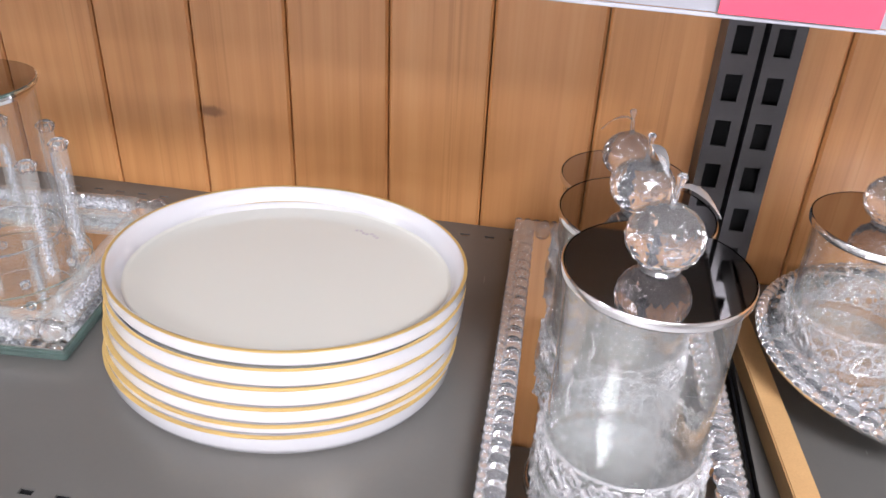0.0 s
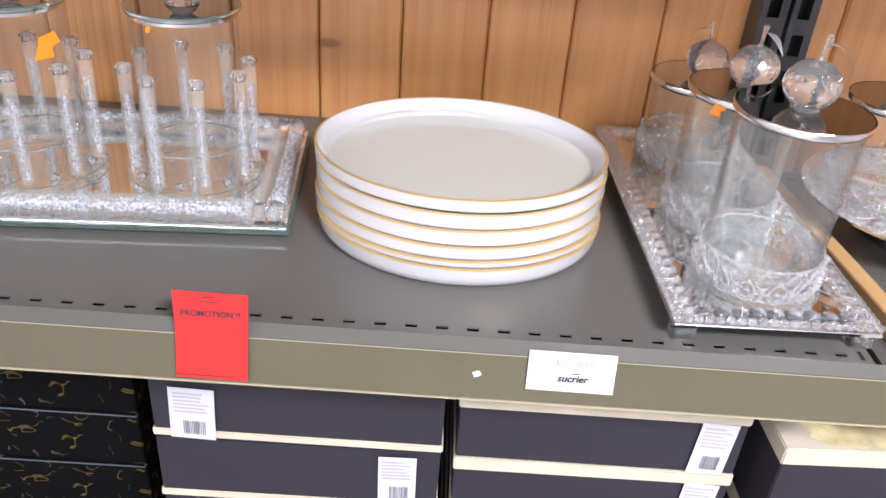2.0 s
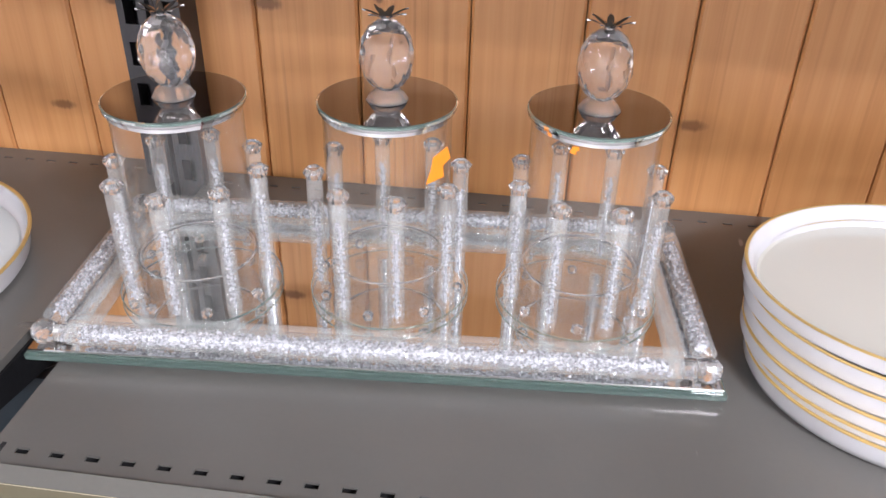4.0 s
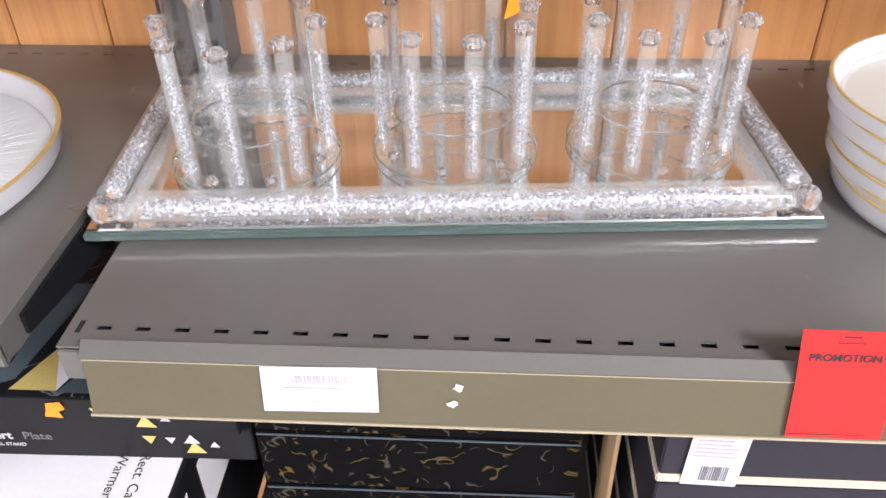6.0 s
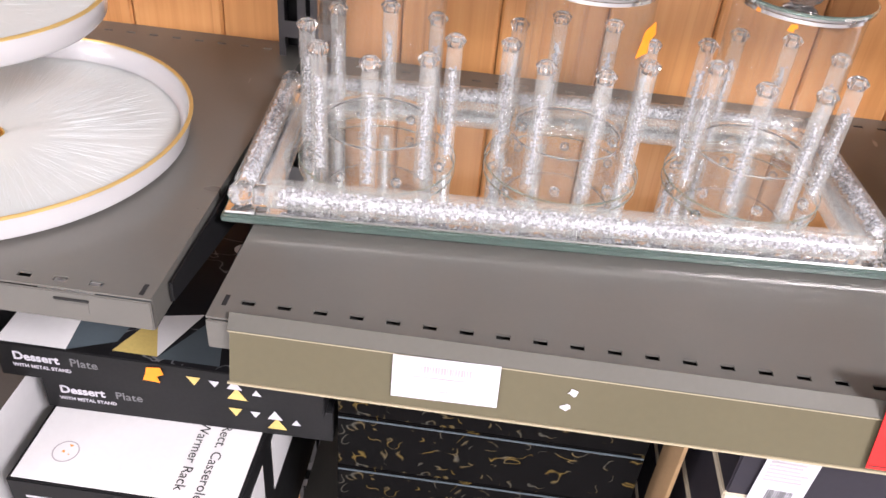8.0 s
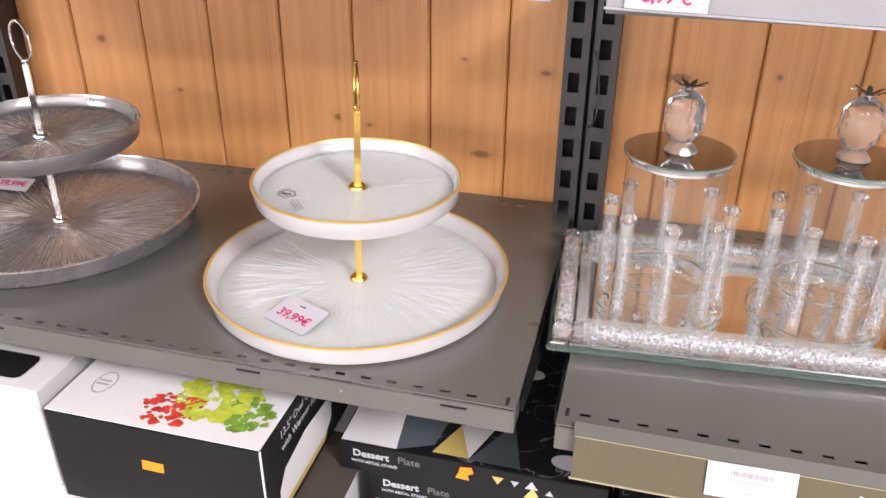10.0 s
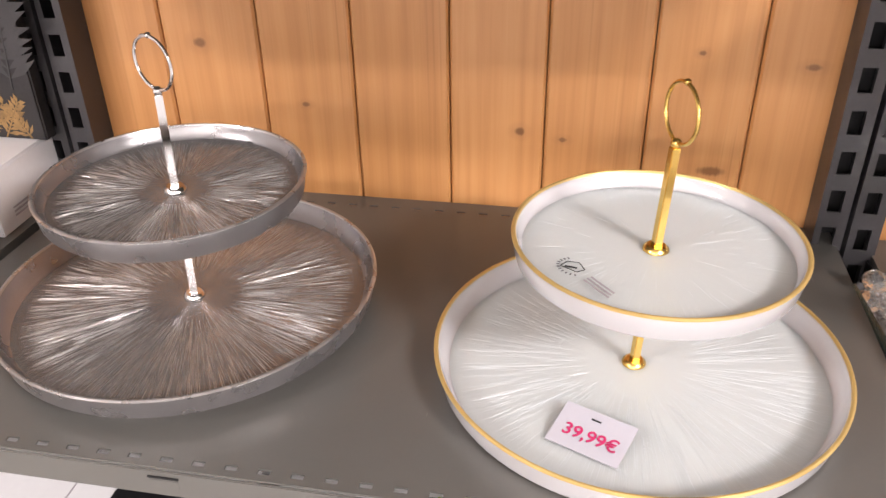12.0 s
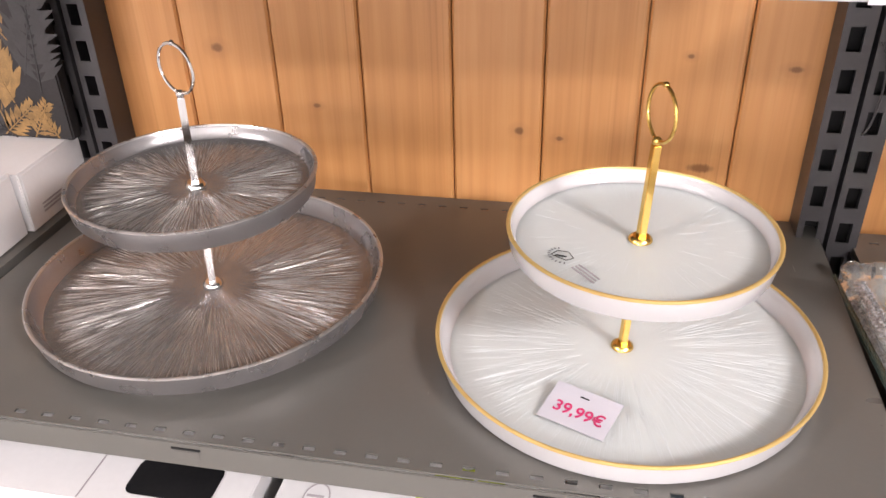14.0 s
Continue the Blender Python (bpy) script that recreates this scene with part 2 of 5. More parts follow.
PORCELAIN = mat("white_glass", (0.55, 0.545, 0.56), 0.16, 0, Coat_Weight=0.4, Coat_Roughness=0.06, Subsurface_Weight=0.6, Subsurface_Radius=(1, 1, 1), Subsurface_Scale=0.012)
CREAMGLASS = mat("cream_white_glass", (0.525, 0.52, 0.47), 0.14, 0, Coat_Weight=0.4, Coat_Roughness=0.06)
PEARL = streaked("pearl_rayed_glass", (0.64, 0.68, 0.685), (0.585, 0.62, 0.615), 0.2, 0.0, 0.14, 0.9)
SILVERED = streaked("silver_rayed_glass", (0.74, 0.715, 0.70), (0.36, 0.345, 0.335), 0.24, 0.78, 0.32)
RAYSILVER = mat("silver_ray", (0.82, 0.80, 0.78), 0.36, 0.9)
RAYPEARL = mat("pearl_ray", (0.66, 0.70, 0.715), 0.25)
SILVERSIDE = worn("silver_sprayed_glass", (0.30, 0.29, 0.295), 0.3, 0.75, 0.1, 30, 0.03)
SILVERRIM = worn("worn_silver_rim", (0.50, 0.49, 0.49), 0.3, 0.85, 0.15, 60, 0.0)
PAPER = worn("white_paper", (0.48, 0.47, 0.52), 0.6, 0, 0.03)
RED = worn("red_paper", (0.54, 0.010, 0.009), 0.6, 0, 0.05)
INK = mat("black_ink", (0.02, 0.02, 0.022), 0.6)
PINKINK = mat("pink_ink", (0.52, 0.025, 0.12), 0.6)
GREYPRINT = mat("dark_grey_print", (0.14, 0.14, 0.15), 0.6)
GREYINK = mat("pale_grey_ink", (0.36, 0.33, 0.35), 0.6)
ORANGE = worn("orange_sticker", (0.90, 0.27, 0.012), 0.5, 0, 0.05)
AUBERGINE = worn("aubergine_card", (0.021, 0.019, 0.027), 0.6, 0, 0.15, 10, 0.04, Specular_IOR_Level=0.3)
OFFWHITE = worn("aged_white_card", (0.50, 0.44, 0.34), 0.6, 0, 0.14, 22, 0.05)
WHITECARD = worn("white_card", (0.66, 0.65, 0.66), 0.45, 0, 0.05, 7, 0.03)
GILTBLACK = printed_black("black_gilt_card")
MARBLE = marble_black("black_marble_card")
BLACKCARD = worn("black_card", (0.009, 0.009, 0.010), 0.5, 0, 0.5, 12, 0.04, Specular_IOR_Level=0.25)
HOLLOW = worn("shaded_carton_inside", (0.060, 0.048, 0.040), 0.7, 0, 0.15)
CARDBOARD = worn("brown_cardboard", (0.46, 0.30, 0.16), 0.7, 0, 0.12)
BATTEN = worn("raw_wood_batten", (0.50, 0.30, 0.13), 0.55, 0, 0.15, 25, 0.1)
SLOPE = worn("grey_rail_slope", (0.085, 0.082, 0.072), 0.6, 0.0, 0.06, Specular_IOR_Level=0.25)
UPRAIL = worn("grey_price_rail", (0.24, 0.24, 0.26), 0.4, 0, 0.06)
EDGEGREY = worn("pale_plastic_edge", (0.32, 0.32, 0.35), 0.35, 0, 0.06)
PINKRAIL = worn("pink_card", (0.72, 0.055, 0.10), 0.5, 0, 0.05)
CEILWHITE = worn("white_ceiling_paint", (0.80, 0.80, 0.80), 0.8, 0, 0.03, 3)
PLASTER = worn("pale_plaster", (0.60, 0.59, 0.575), 0.8, 0, 0.05, 3)
TILE = worn("grey_floor_tile", (0.27, 0.265, 0.26), 0.4, 0, 0.15, 4)
LIT = mat("lit_diffuser", (1, 1, 1), 0.5, 0, Emission_Color=(1, 0.96, 0.9, 1), Emission_Strength=6.0)
TEAL = worn("slate_print", (0.07, 0.09, 0.105), 0.4, 0, 0.1)
YELLOW = worn("gold_print", (0.62, 0.47, 0.16), 0.4, 0.2, 0.15)
LEAFGREEN = worn("green_print", (0.16, 0.30, 0.04), 0.4, 0, 0.5, 90)
LEAFLIME = worn("lime_print", (0.45, 0.52, 0.06), 0.4, 0, 0.4, 90)
TOMATO = worn("red_print", (0.52, 0.05, 0.03), 0.4, 0, 0.5, 110)
CANVAS = worn("charcoal_canvas", (0.017, 0.015, 0.016), 0.6, 0, 0.5, 12, 0.1)
LEAFGOLD = worn("ochre_leaf_print", (0.27, 0.155, 0.055), 0.5, 0, 0.55, 60)
LEAFGREY = worn("grey_leaf_print", (0.034, 0.032, 0.034), 0.5, 0, 0.4, 40)


# ---- mesh helpers ----
def part(name, bm, material, parent=None, label="", smooth=False, m=None):
    """Links bm as one mesh object, under a thing or part where one is given."""
    me = bpy.data.meshes.new(name)
    bm.normal_update()
    bm.to_mesh(me)
    bm.free()
    me.materials.append(material)
    if smooth:
        for p in me.polygons:
            p.use_smooth = True
        me.set_sharp_from_angle(angle=radians(38))
    ob = new(name, me)
    if m is not None:
        ob.matrix_basis = m
    ob.parent = parent
    if label:
        tagged(ob, label)
    return ob


def again(ob, m, parent=None):
    """Another object on the same mesh."""
    o = new(ob.name.split(".")[0], ob.data)
    o.matrix_basis = m
    o.parent = parent if parent else ob.parent
    return o


def thing(name, x, y, z, label, category, group="", rz=0, kind=""):
    ob = new(name)
    ob.empty_display_size = 0.02
    ob.matrix_basis = pose(x, y, z, 0, 0, rz)
    return tagged(ob, label, category, group, kind)


def block(x0, x1, y0, y1, z0, z1, bevel=0.0, bm=None, m=None):
    bm = bm or bmesh.new()
    r = bmesh.ops.create_cube(bm, size=1)
    vs = r["verts"]
    bmesh.ops.scale(bm, vec=(x1 - x0, y1 - y0, z1 - z0), verts=vs)
    bmesh.ops.translate(bm, vec=((x0 + x1) / 2, (y0 + y1) / 2, (z0 + z1) / 2), verts=vs)
    if m is not None:
        bmesh.ops.transform(bm, matrix=m, verts=vs)
    if bevel:
        es = list({e for v in vs for e in v.link_edges})
        bmesh.ops.bevel(bm, geom=es, offset=bevel, segments=2, affect="EDGES")
    return bm


def lathe(profile, n=64, ax=1.0, ay=1.0, bm=None, close=False):
    """Turns a list of (radius, height) round z."""
    bm = bm or bmesh.new()
    rings = []
    for r, z in profile:
        if r < 1e-6:
            rings.append([bm.verts.new((0, 0, z))])
        else:
            rings.append([bm.verts.new((r * ax * math.cos(2 * math.pi * i / n), r * ay * math.sin(2 * math.pi * i / n), z)) for i in range(n)])
    pairs = list(zip(rings, rings[1:])) + ([(rings[-1], rings[0])] if close else [])
    for a, b in pairs:
        for i in range(n):
            j = (i + 1) % n
            f = [a[i % len(a)], a[j % len(a)], b[j % len(b)], b[i % len(b)]]
            f = list(dict.fromkeys(f))
            if len(f) > 2:
                bm.faces.new(f)
    return bm


def rod(a, b, r, n=12, bm=None, cap=True):
    bm = bm or bmesh.new()
    a, b = Vector(a), Vector(b)
    q = (b - a).to_track_quat("Z", "Y").to_matrix().to_4x4()
    res = bmesh.ops.create_cone(bm, cap_ends=cap, segments=n, radius1=r, radius2=r, depth=(b - a).length)
    bmesh.ops.transform(bm, matrix=Matrix.Translation((a + b) / 2) @ q, verts=res["verts"])
    return bm


def ball(x, y, z, r, sub=2, bm=None, sz=1.0):
    bm = bm or bmesh.new()
    res = bmesh.ops.create_icosphere(bm, subdivisions=sub, radius=r)
    bmesh.ops.transform(bm, matrix=Matrix.Translation((x, y, z)) @ Matrix.Diagonal((1, 1, sz, 1)), verts=res["verts"])
    return bm


def torus(R, r, n=48, k=10, ax=1.0, ay=1.0):
    prof = [(R + r * math.cos(2 * math.pi * i / k), r * math.sin(2 * math.pi * i / k)) for i in range(k)]
    return lathe(prof, n, ax, ay, close=True)


def sheet(points, thick=0.0006):
    """A flat card from its outline in x, z; it faces -y."""
    bm = bmesh.new()
    f = [bm.verts.new((x, 0, z)) for x, z in points]
    b = [bm.verts.new((x, thick, z)) for x, z in points]
    n = len(f)
    bm.faces.new(f)
    bm.faces.new(b[::-1])
    for i in range(n):
        bm.faces.new((f[i], b[i], b[(i + 1) % n], f[(i + 1) % n]))
    return bm


def perforated(xs, ys, holes, z0, z1):
    """A plate between z0 and z1 over the grid xs, ys with the cells in holes left out."""
    bm = bmesh.new()
    top = [[bm.verts.new((x, y, z1)) for y in ys] for x in xs]
    bot = [[bm.verts.new((x, y, z0)) for y in ys] for x in xs]
    nx, ny = len(xs) - 1, len(ys) - 1
    solid = lambda i, j: 0 <= i < nx and 0 <= j < ny and (i, j) not in holes
    for i in range(nx):
        for j in range(ny):
            if not solid(i, j):
                continue
            bm.faces.new((top[i][j], top[i + 1][j], top[i + 1][j + 1], top[i][j + 1]))
            bm.faces.new((bot[i][j], bot[i][j + 1], bot[i + 1][j + 1], bot[i + 1][j]))
            for di, dj, a, b in ((-1, 0, (i, j), (i, j + 1)), (1, 0, (i + 1, j), (i + 1, j + 1)), (0, -1, (i, j), (i + 1, j)), (0, 1, (i, j + 1), (i + 1, j + 1))):
                if not solid(i + di, j + dj):
                    bm.faces.new((top[a[0]][a[1]], top[b[0]][b[1]], bot[b[0]][b[1]], bot[a[0]][a[1]]))
    for v in [v for v in bm.verts if not v.link_faces]:
        bm.verts.remove(v)
    bmesh.ops.recalc_face_normals(bm, faces=bm.faces)
    return bm


def words(text, size, material, parent, m, name="lettering", shear=0.0, bold=0.0):
    cu = bpy.data.curves.new(name, "FONT")
    cu.body, cu.size, cu.extrude, cu.shear, cu.offset = text, size, 0.00012, shear, bold
    cu.align_x, cu.align_y, cu.resolution_u = "CENTER", "CENTER", 3
    tmp = new("lettering_curve", cu)
    bpy.context.view_layer.update()
    me = bpy.data.meshes.new_from_object(tmp.evaluated_get(bpy.context.evaluated_depsgraph_get()))
    bpy.data.objects.remove(tmp)
    bpy.data.curves.remove(cu)
    me.materials.clear()
    me.materials.append(material)
    ob = new(name, me)
    ob.matrix_basis = m
    ob.parent = parent
    return ob


FRONT = pose(0, 0, 0, 90)  # turns flat writing to face -y


def bars(parent, material, m, w, h, count, seed, name="barcode"):
    """A barcode of upright bars in a w by h field facing -y."""
    rnd = random.Random(seed)
    bm = bmesh.new()
    x = -w / 2
    step = w / count
    for i in range(count):
        bw = step * rnd.choice((0.3, 0.45, 0.7))
        block(x, x + bw, -0.0002, 0.0002, -h / 2, h / 2, bm=bm)
        x += step
    return part(name, bm, material, parent, m=m)


def lines(parent, material, m, w, h, count, seed, name="small_print"):
    rnd = random.Random(seed)
    bm = bmesh.new()
    for i in range(count):
        z = h / 2 - h * (i + 0.5) / count
        block(-w / 2, -w / 2 + w * rnd.uniform(0.7, 1.0), -0.0002, 0.0002, z - h / count * 0.22, z + h / count * 0.22, bm=bm)
    return part(name, bm, material, parent, m=m)


# ---- structure ----
def structure(name, bm, material, label):
    return tagged(part(name, bm, material), label, name.split("_")[0], kind="structure")


structure("floor", block(-4, 5, -7.6, 0.3, -0.05, 0), TILE, "grey tiled shop floor")
structure("ceiling", block(-4, 5, -7.6, 0.3, CEIL, CEIL + 0.1), CEILWHITE, "plain white shop ceiling")
structure("wall_south", block(-4, 5, -7.7, -7.6, 0, CEIL), PLASTER, "plain pale grey shop wall")
structure("wall_west", block(-4.1, -4, -7.6, 0.3, 0, CEIL), PLASTER, "plain pale grey shop wall")
structure("wall_east", block(5, 5.1, -7.6, 0.3, 0, CEIL), PLASTER, "plain pale grey shop wall")
wall = structure("wall_north", block(-4, 5, 0.02, 0.3, 0, CEIL), PINE, "pine plank wall behind the shelves")
# bodies for all lamps, the added left fill included
for lx, ly, sx, sy, watts in LAMPS:
    lamp = thing("ceiling_or_fill_light", lx, ly, CEIL - 0.05, "unseen white rectangular ceiling light, placed to light the shelves, switched on", "ceiling light", "ceiling lights")
    part("frame", block(-sx / 2 - 0.02, sx / 2 + 0.02, -sy / 2 - 0.02, sy / 2 + 0.02, 0.0, 0.05, 0.004), PLASTER, lamp)
    part("diffuser", block(-sx / 2, sx / 2, -sy / 2, sy / 2, -0.006, -0.0005), LIT, lamp)


# ---- shelving ----
def post(x, z0=0.0, z1=2.1):
    """A slotted shelf upright with two rows of holes, 6 cm wide."""
    p = thing("shelf_upright", x, 0, z0, "dark grey metal shelf upright with two rows of slots", "shelf upright", "shelf uprights")
    pitch = 0.0415
    n = int((z1 - z0) / pitch)
    for sgn, nm in ((-1, "channel"), (1, "channel")):
        a, b = (-0.0315, -0.0025) if sgn < 0 else (0.0025, 0.0315)
        mid = (a + b) / 2 - 0.001
        zs, hole = [0.0], set()
        for k in range(n):
            zc = (k + 0.5) * pitch
            hole.add((1, len(zs)))
            zs += [zc - 0.012, zc + 0.012]
        zs.append(z1 - z0)
        bm = perforated([a, mid - 0.0068, mid + 0.0068, b], zs, hole, 0.0, 0.002)
        bmesh.ops.transform(bm, matrix=Matrix.Translation((0, -0.038, 0)) @ pose(0, 0, 0, 90), verts=bm.verts)
        block(a, a + 0.002, -0.0379, -0.001, 0, z1 - z0, bm=bm)
        block(b - 0.002, b, -0.0379, -0.001, 0, z1 - z0, bm=bm)
        part(nm, bm, POST, p)
    # near-black sheet behind both slot rows, painting the shade inside the upright
    part("slot_shade_plate", block(-0.031, 0.031, -0.012, -0.001, 0, z1 - z0), DARK, p)
    return p


for px in (-0.872, -0.019, 1.023):
    post(px)


def shelf(name, x0, x1, yf, z, label, lip=0.027, first=None, inset=0.018, closed=True):
    """A pressed steel shelf with rows of slots along front and back."""
    s = thing(name, x0, 0, z, label, "shelf", "shelves")
    L = x1 - x0
    f = first if first is not None else 0.022
    xs, hole, cols = [0.0], set(), []
    n = int((L - 2 * f) / 0.025) + 1
    for k in range(n):
        xc = f + 0.002 + k * 0.025
        cols.append(len(xs))
        xs += [xc - 0.0048, xc + 0.0048]
    xs.append(L)
    ys = [yf, yf + inset - 0.0024, yf + inset + 0.0024, -0.030, -0.0265, -0.006]
    for c in cols:
        hole.add((c, 1))
        hole.add((c, 3))
    part("panel", perforated(xs, ys, hole, -0.0016, 0.0), STEEL_A, s)
    bm = block(0, L, yf - 0.0018, yf + 0.0004, -lip, -0.0022, 0.0008)
    block(0, L, yf, yf + 0.012, -lip, -lip + 0.0016, bm=bm)
    part("front_lip", bm, STEEL_A, s)
    for xa in (0.0, L - 0.0016):
        part("end_lip", block(xa, xa + 0.0016, yf + 0.003, -0.008, -lip, -0.0018), STEEL_A, s)
    # dark strips added below the slot rows to paint the shade inside them
    part("rear_slot_shade", block(0.004, L - 0.004, -0.036, -0.0205, -0.014, -0.0125), DARK, s)
    if closed:
        part("front_slot_shade", block(0.004, L - 0.004, yf + inset - 0.007, yf + inset + 0.007, -0.0085, -0.0070), DARK, s)
        # near-black sheet paints the shade seen through slots; upper shelves keep plain grey
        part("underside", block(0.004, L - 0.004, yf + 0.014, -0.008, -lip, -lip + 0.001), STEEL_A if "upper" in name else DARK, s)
    # end slots turned along the depth, dark patches painting the shade in them
    for xa in (0.008, L - 0.008):
        part("end_slot", block(xa - 0.0016, xa + 0.0016, yf + inset - 0.0055, yf + inset + 0.0055, 0.0, 0.0003), DARK, s)
    return s


ZA, ZB, YF = 1.008, 1.0, -0.440
UPA, UPY = 1.348, -0.398
shelf_left = shelf("metal_shelf", -0.866, -0.0262, YF, ZA, "grey painted steel shelf with slotted edges, no price strip", inset=0.0085, closed=False)
shelf_main = shelf("metal_shelf", 0.010, 1.008, YF, ZB, "grey painted steel shelf with an olive price strip", first=0.0215)
for k in (0.30, 0.585, 0.785):
    bm = block(-0.011, 0.011, -0.0023, -0.0018, -0.019, -0.0105, 0.0002)
    c = part("stamped_clip", bm, STEEL_A, shelf_left, m=pose(k, YF, 0))
    # a dark strip on the lip paints the shade in the clip's slot
    part("clip_slot", block(-0.012, 0.012, -0.0030, -0.0018, -0.0085, -0.007), DARK, c)
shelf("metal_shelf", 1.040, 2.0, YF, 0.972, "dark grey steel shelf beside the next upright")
shelf("metal_shelf", -1.75, -0.880, YF, ZA, "grey steel shelf stacked with white boxes")
for x0, x1 in ((-0.866, -0.026), (0.010, 1.008), (1.04, 2.0)):
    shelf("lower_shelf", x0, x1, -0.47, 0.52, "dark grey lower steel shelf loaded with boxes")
for x0, x1, yf, zz in ((-0.866, -0.024, UPY + 0.013, UPA + 0.031), (0.013, 1.02, -0.366, 1.362), (1.04, 2.0, -0.366, 1.362)):
    shelf("upper_shelf", x0, x1, yf, zz, "grey steel upper shelf with a price strip")


def bracket(x, z):
    b = thing("shelf_bracket", x, -0.04, z, "black steel bracket under a shelf end", "bracket", "shelf brackets")
    bm = bmesh.new()
    f = [bm.verts.new((-0.0012, y, zz)) for y, zz in ((0, -0.006), (-0.375, -0.006), (-0.375, -0.022), (0, -0.085))]
    r = [bm.verts.new((0.0012, v.co.y, v.co.z)) for v in f]
    bm.faces.new(f), bm.faces.new(r[::-1])
    for i in range(4):
        bm.faces.new((f[i], r[i], r[(i + 1) % 4], f[(i + 1) % 4]))
    part("plate", bm, BLACKCARD, b)


for bx, bz in ((-0.0235, ZA), (0.0075, ZB), (1.0105, ZB), (1.0375, 0.972), (-0.8685, ZA)):
    bracket(bx, bz)


def price_rail(x0, x1, yt, zt, drop, lean, material, label, lift=True, edge=None):
    """A clear plastic price channel with a coloured card in it."""
    r = thing("price_rail", x0, yt, zt, label, "price rail", "price rails")
    L = x1 - x0
    ang = math.degrees(math.atan2(lean, drop))
    h = math.hypot(drop, lean)
    m = pose(0, 0, 0, -ang)
    part("card", block(0.0015, L - 0.0015, 0.0006, 0.0014, -h + 0.0022, -0.0022), material, r, m=m)
    bm = block(0, L, -0.0002, 0.0016, -0.0020, 0.0, 0.0003)
    block(0, L, -0.0002, 0.0016, -h, -h + 0.0018, 0.0003, bm=bm)
    part("card_edge", bm, edge or CREAM, r, "pale edge of the strip", m=m)
    if lift:
        bm = bmesh.new()
        a = [bm.verts.new(p) for p in ((0, -0.0006, 0.0004), (L, -0.0006, 0.0004), (L, 0.0075, 0.0085), (0, 0.0075, 0.0085))]
        b = [bm.verts.new(p) for p in ((0, -0.0006, -0.0008), (L, -0.0006, -0.0008), (L, 0.0075, 0.0073), (0, 0.0075, 0.0073))]
        bm.faces.new(a)
        bm.faces.new(b[::-1])
        for i in range(4):
            bm.faces.new((a[i], b[i], b[(i + 1) % 4], a[(i + 1) % 4]))
        part("top_slope", bm, SLOPE, r)
    return r, m


rail, RM = price_rail(0.0265, 1.022, -0.4465, 0.9970, 0.0415, 0.010, OLIVE, "olive price strip along the shelf front")
upper_rail, _ = price_rail(0.013, 1.02, -0.378, 1.381, 0.040, 0.004, UPRAIL, "grey price strip along the upper shelf", False, EDGEGREY)
upper_rail.matrix_basis = upper_rail.matrix_basis @ pose(0, 0, 0, 0, 0.95, 0)
price_rail(-0.866, -0.024, UPY, UPA + 0.037, 0.037, 0.004, UPRAIL, "pale grey price strip along the upper shelf", False, EDGEGREY)
price_rail(1.04, 2.0, -0.378, 1.369, 0.040, 0.004, UPRAIL, "grey price strip along the upper shelf", False, EDGEGREY)

RAILPOSE = Matrix.Translation((0, -0.4465, 0.9970)) @ RM


def price_label(x, w, h, up, label, turn=0.0, name="price_label"):
    """A paper label on the olive strip; x is its left edge, up the height of its top above the strip's top edge."""
    ob = part(name, sheet([(0, -h), (w, -h), (w, 0), (0, 0)]), PAPER, m=RAILPOSE @ pose(x, -0.0016, up, 0, turn, 0))
    return tagged(ob, label, "price label", "labels on the strip")


lab = price_label(0.138, 0.071, 0.0315, -0.0012, "white paper price label with a faint barcode", -1.2)
bars(lab, GREYINK, pose(0.036, -0.0004, -0.0085), 0.034, 0.005, 18, 3)
lines(lab, GREYINK, pose(0.036, -0.0004, -0.0145), 0.045, 0.002, 1, 4)
lines(lab, GREYINK, pose(0.035, -0.0004, -0.0245), 0.008, 0.002, 1, 5)
lab = price_label(0.7275, 0.0695, 0.034, 0.0055, "white paper price label handwritten with the word sucrier", 0.4)
bars(lab, GREYINK, pose(0.0375, -0.0004, -0.0095), 0.031, 0.005, 14, 6)
lines(lab, INK, pose(0.0395, -0.0004, -0.018), 0.008, 0.0014, 1, 7)
words("sucrier", 0.0085, INK, lab, Matrix.Translation((0.036, -0.0005, -0.0225)) @ FRONT, "handwriting", 0.2, 0.0002)

promo = thing("promotion_label", 0.4525, -0.4495, 0.9970, "bright red paper promotion label on the price strip", "label")
lower = part("lower_flap", sheet([(0.0, -0.0365), (0.0555, -0.037), (0.0560, 0.0), (0.0, 0.0)]), RED, promo, m=RM)
upper = part("upper_flap", sheet([(0.0, 0.0), (0.0560, 0.0), (0.0562, 0.036), (-0.0018, 0.0365)]), RED, promo, m=pose(0, 0.0, 0, -12))
words("PROMOTION !!", 0.0068, INK, upper, Matrix.Translation((0.0275, -0.0006, 0.0185)) @ FRONT, "lettering", 0, 0.00015)
lines(upper, INK, pose(0.0275, -0.0005, 0.0325), 0.013, 0.0022, 1, 8, "small_heading")
lines(upper, INK, pose(0.0275, -0.0005, 0.0285), 0.018, 0.0012, 1, 9)
lines(lower, INK, pose(0.0275, -0.0005, -0.034), 0.054, 0.0012, 1, 11, "rule")


def scrap(x, up, s, seed):
    rnd = random.Random(seed)
    pts = [(s * rnd.uniform(0.5, 1.1) * math.cos(a), s * 0.8 * rnd.uniform(0.4, 1.1) * math.sin(a)) for a in [i * 2 * math.pi / 9 for i in range(9)]]
    ob = part("paper_scrap", sheet(pts, 0.0003), PAPER, m=RAILPOSE @ pose(x, -0.0007, up))
    tagged(ob, "torn white scrap of an old label", "paper scrap", "label scraps")


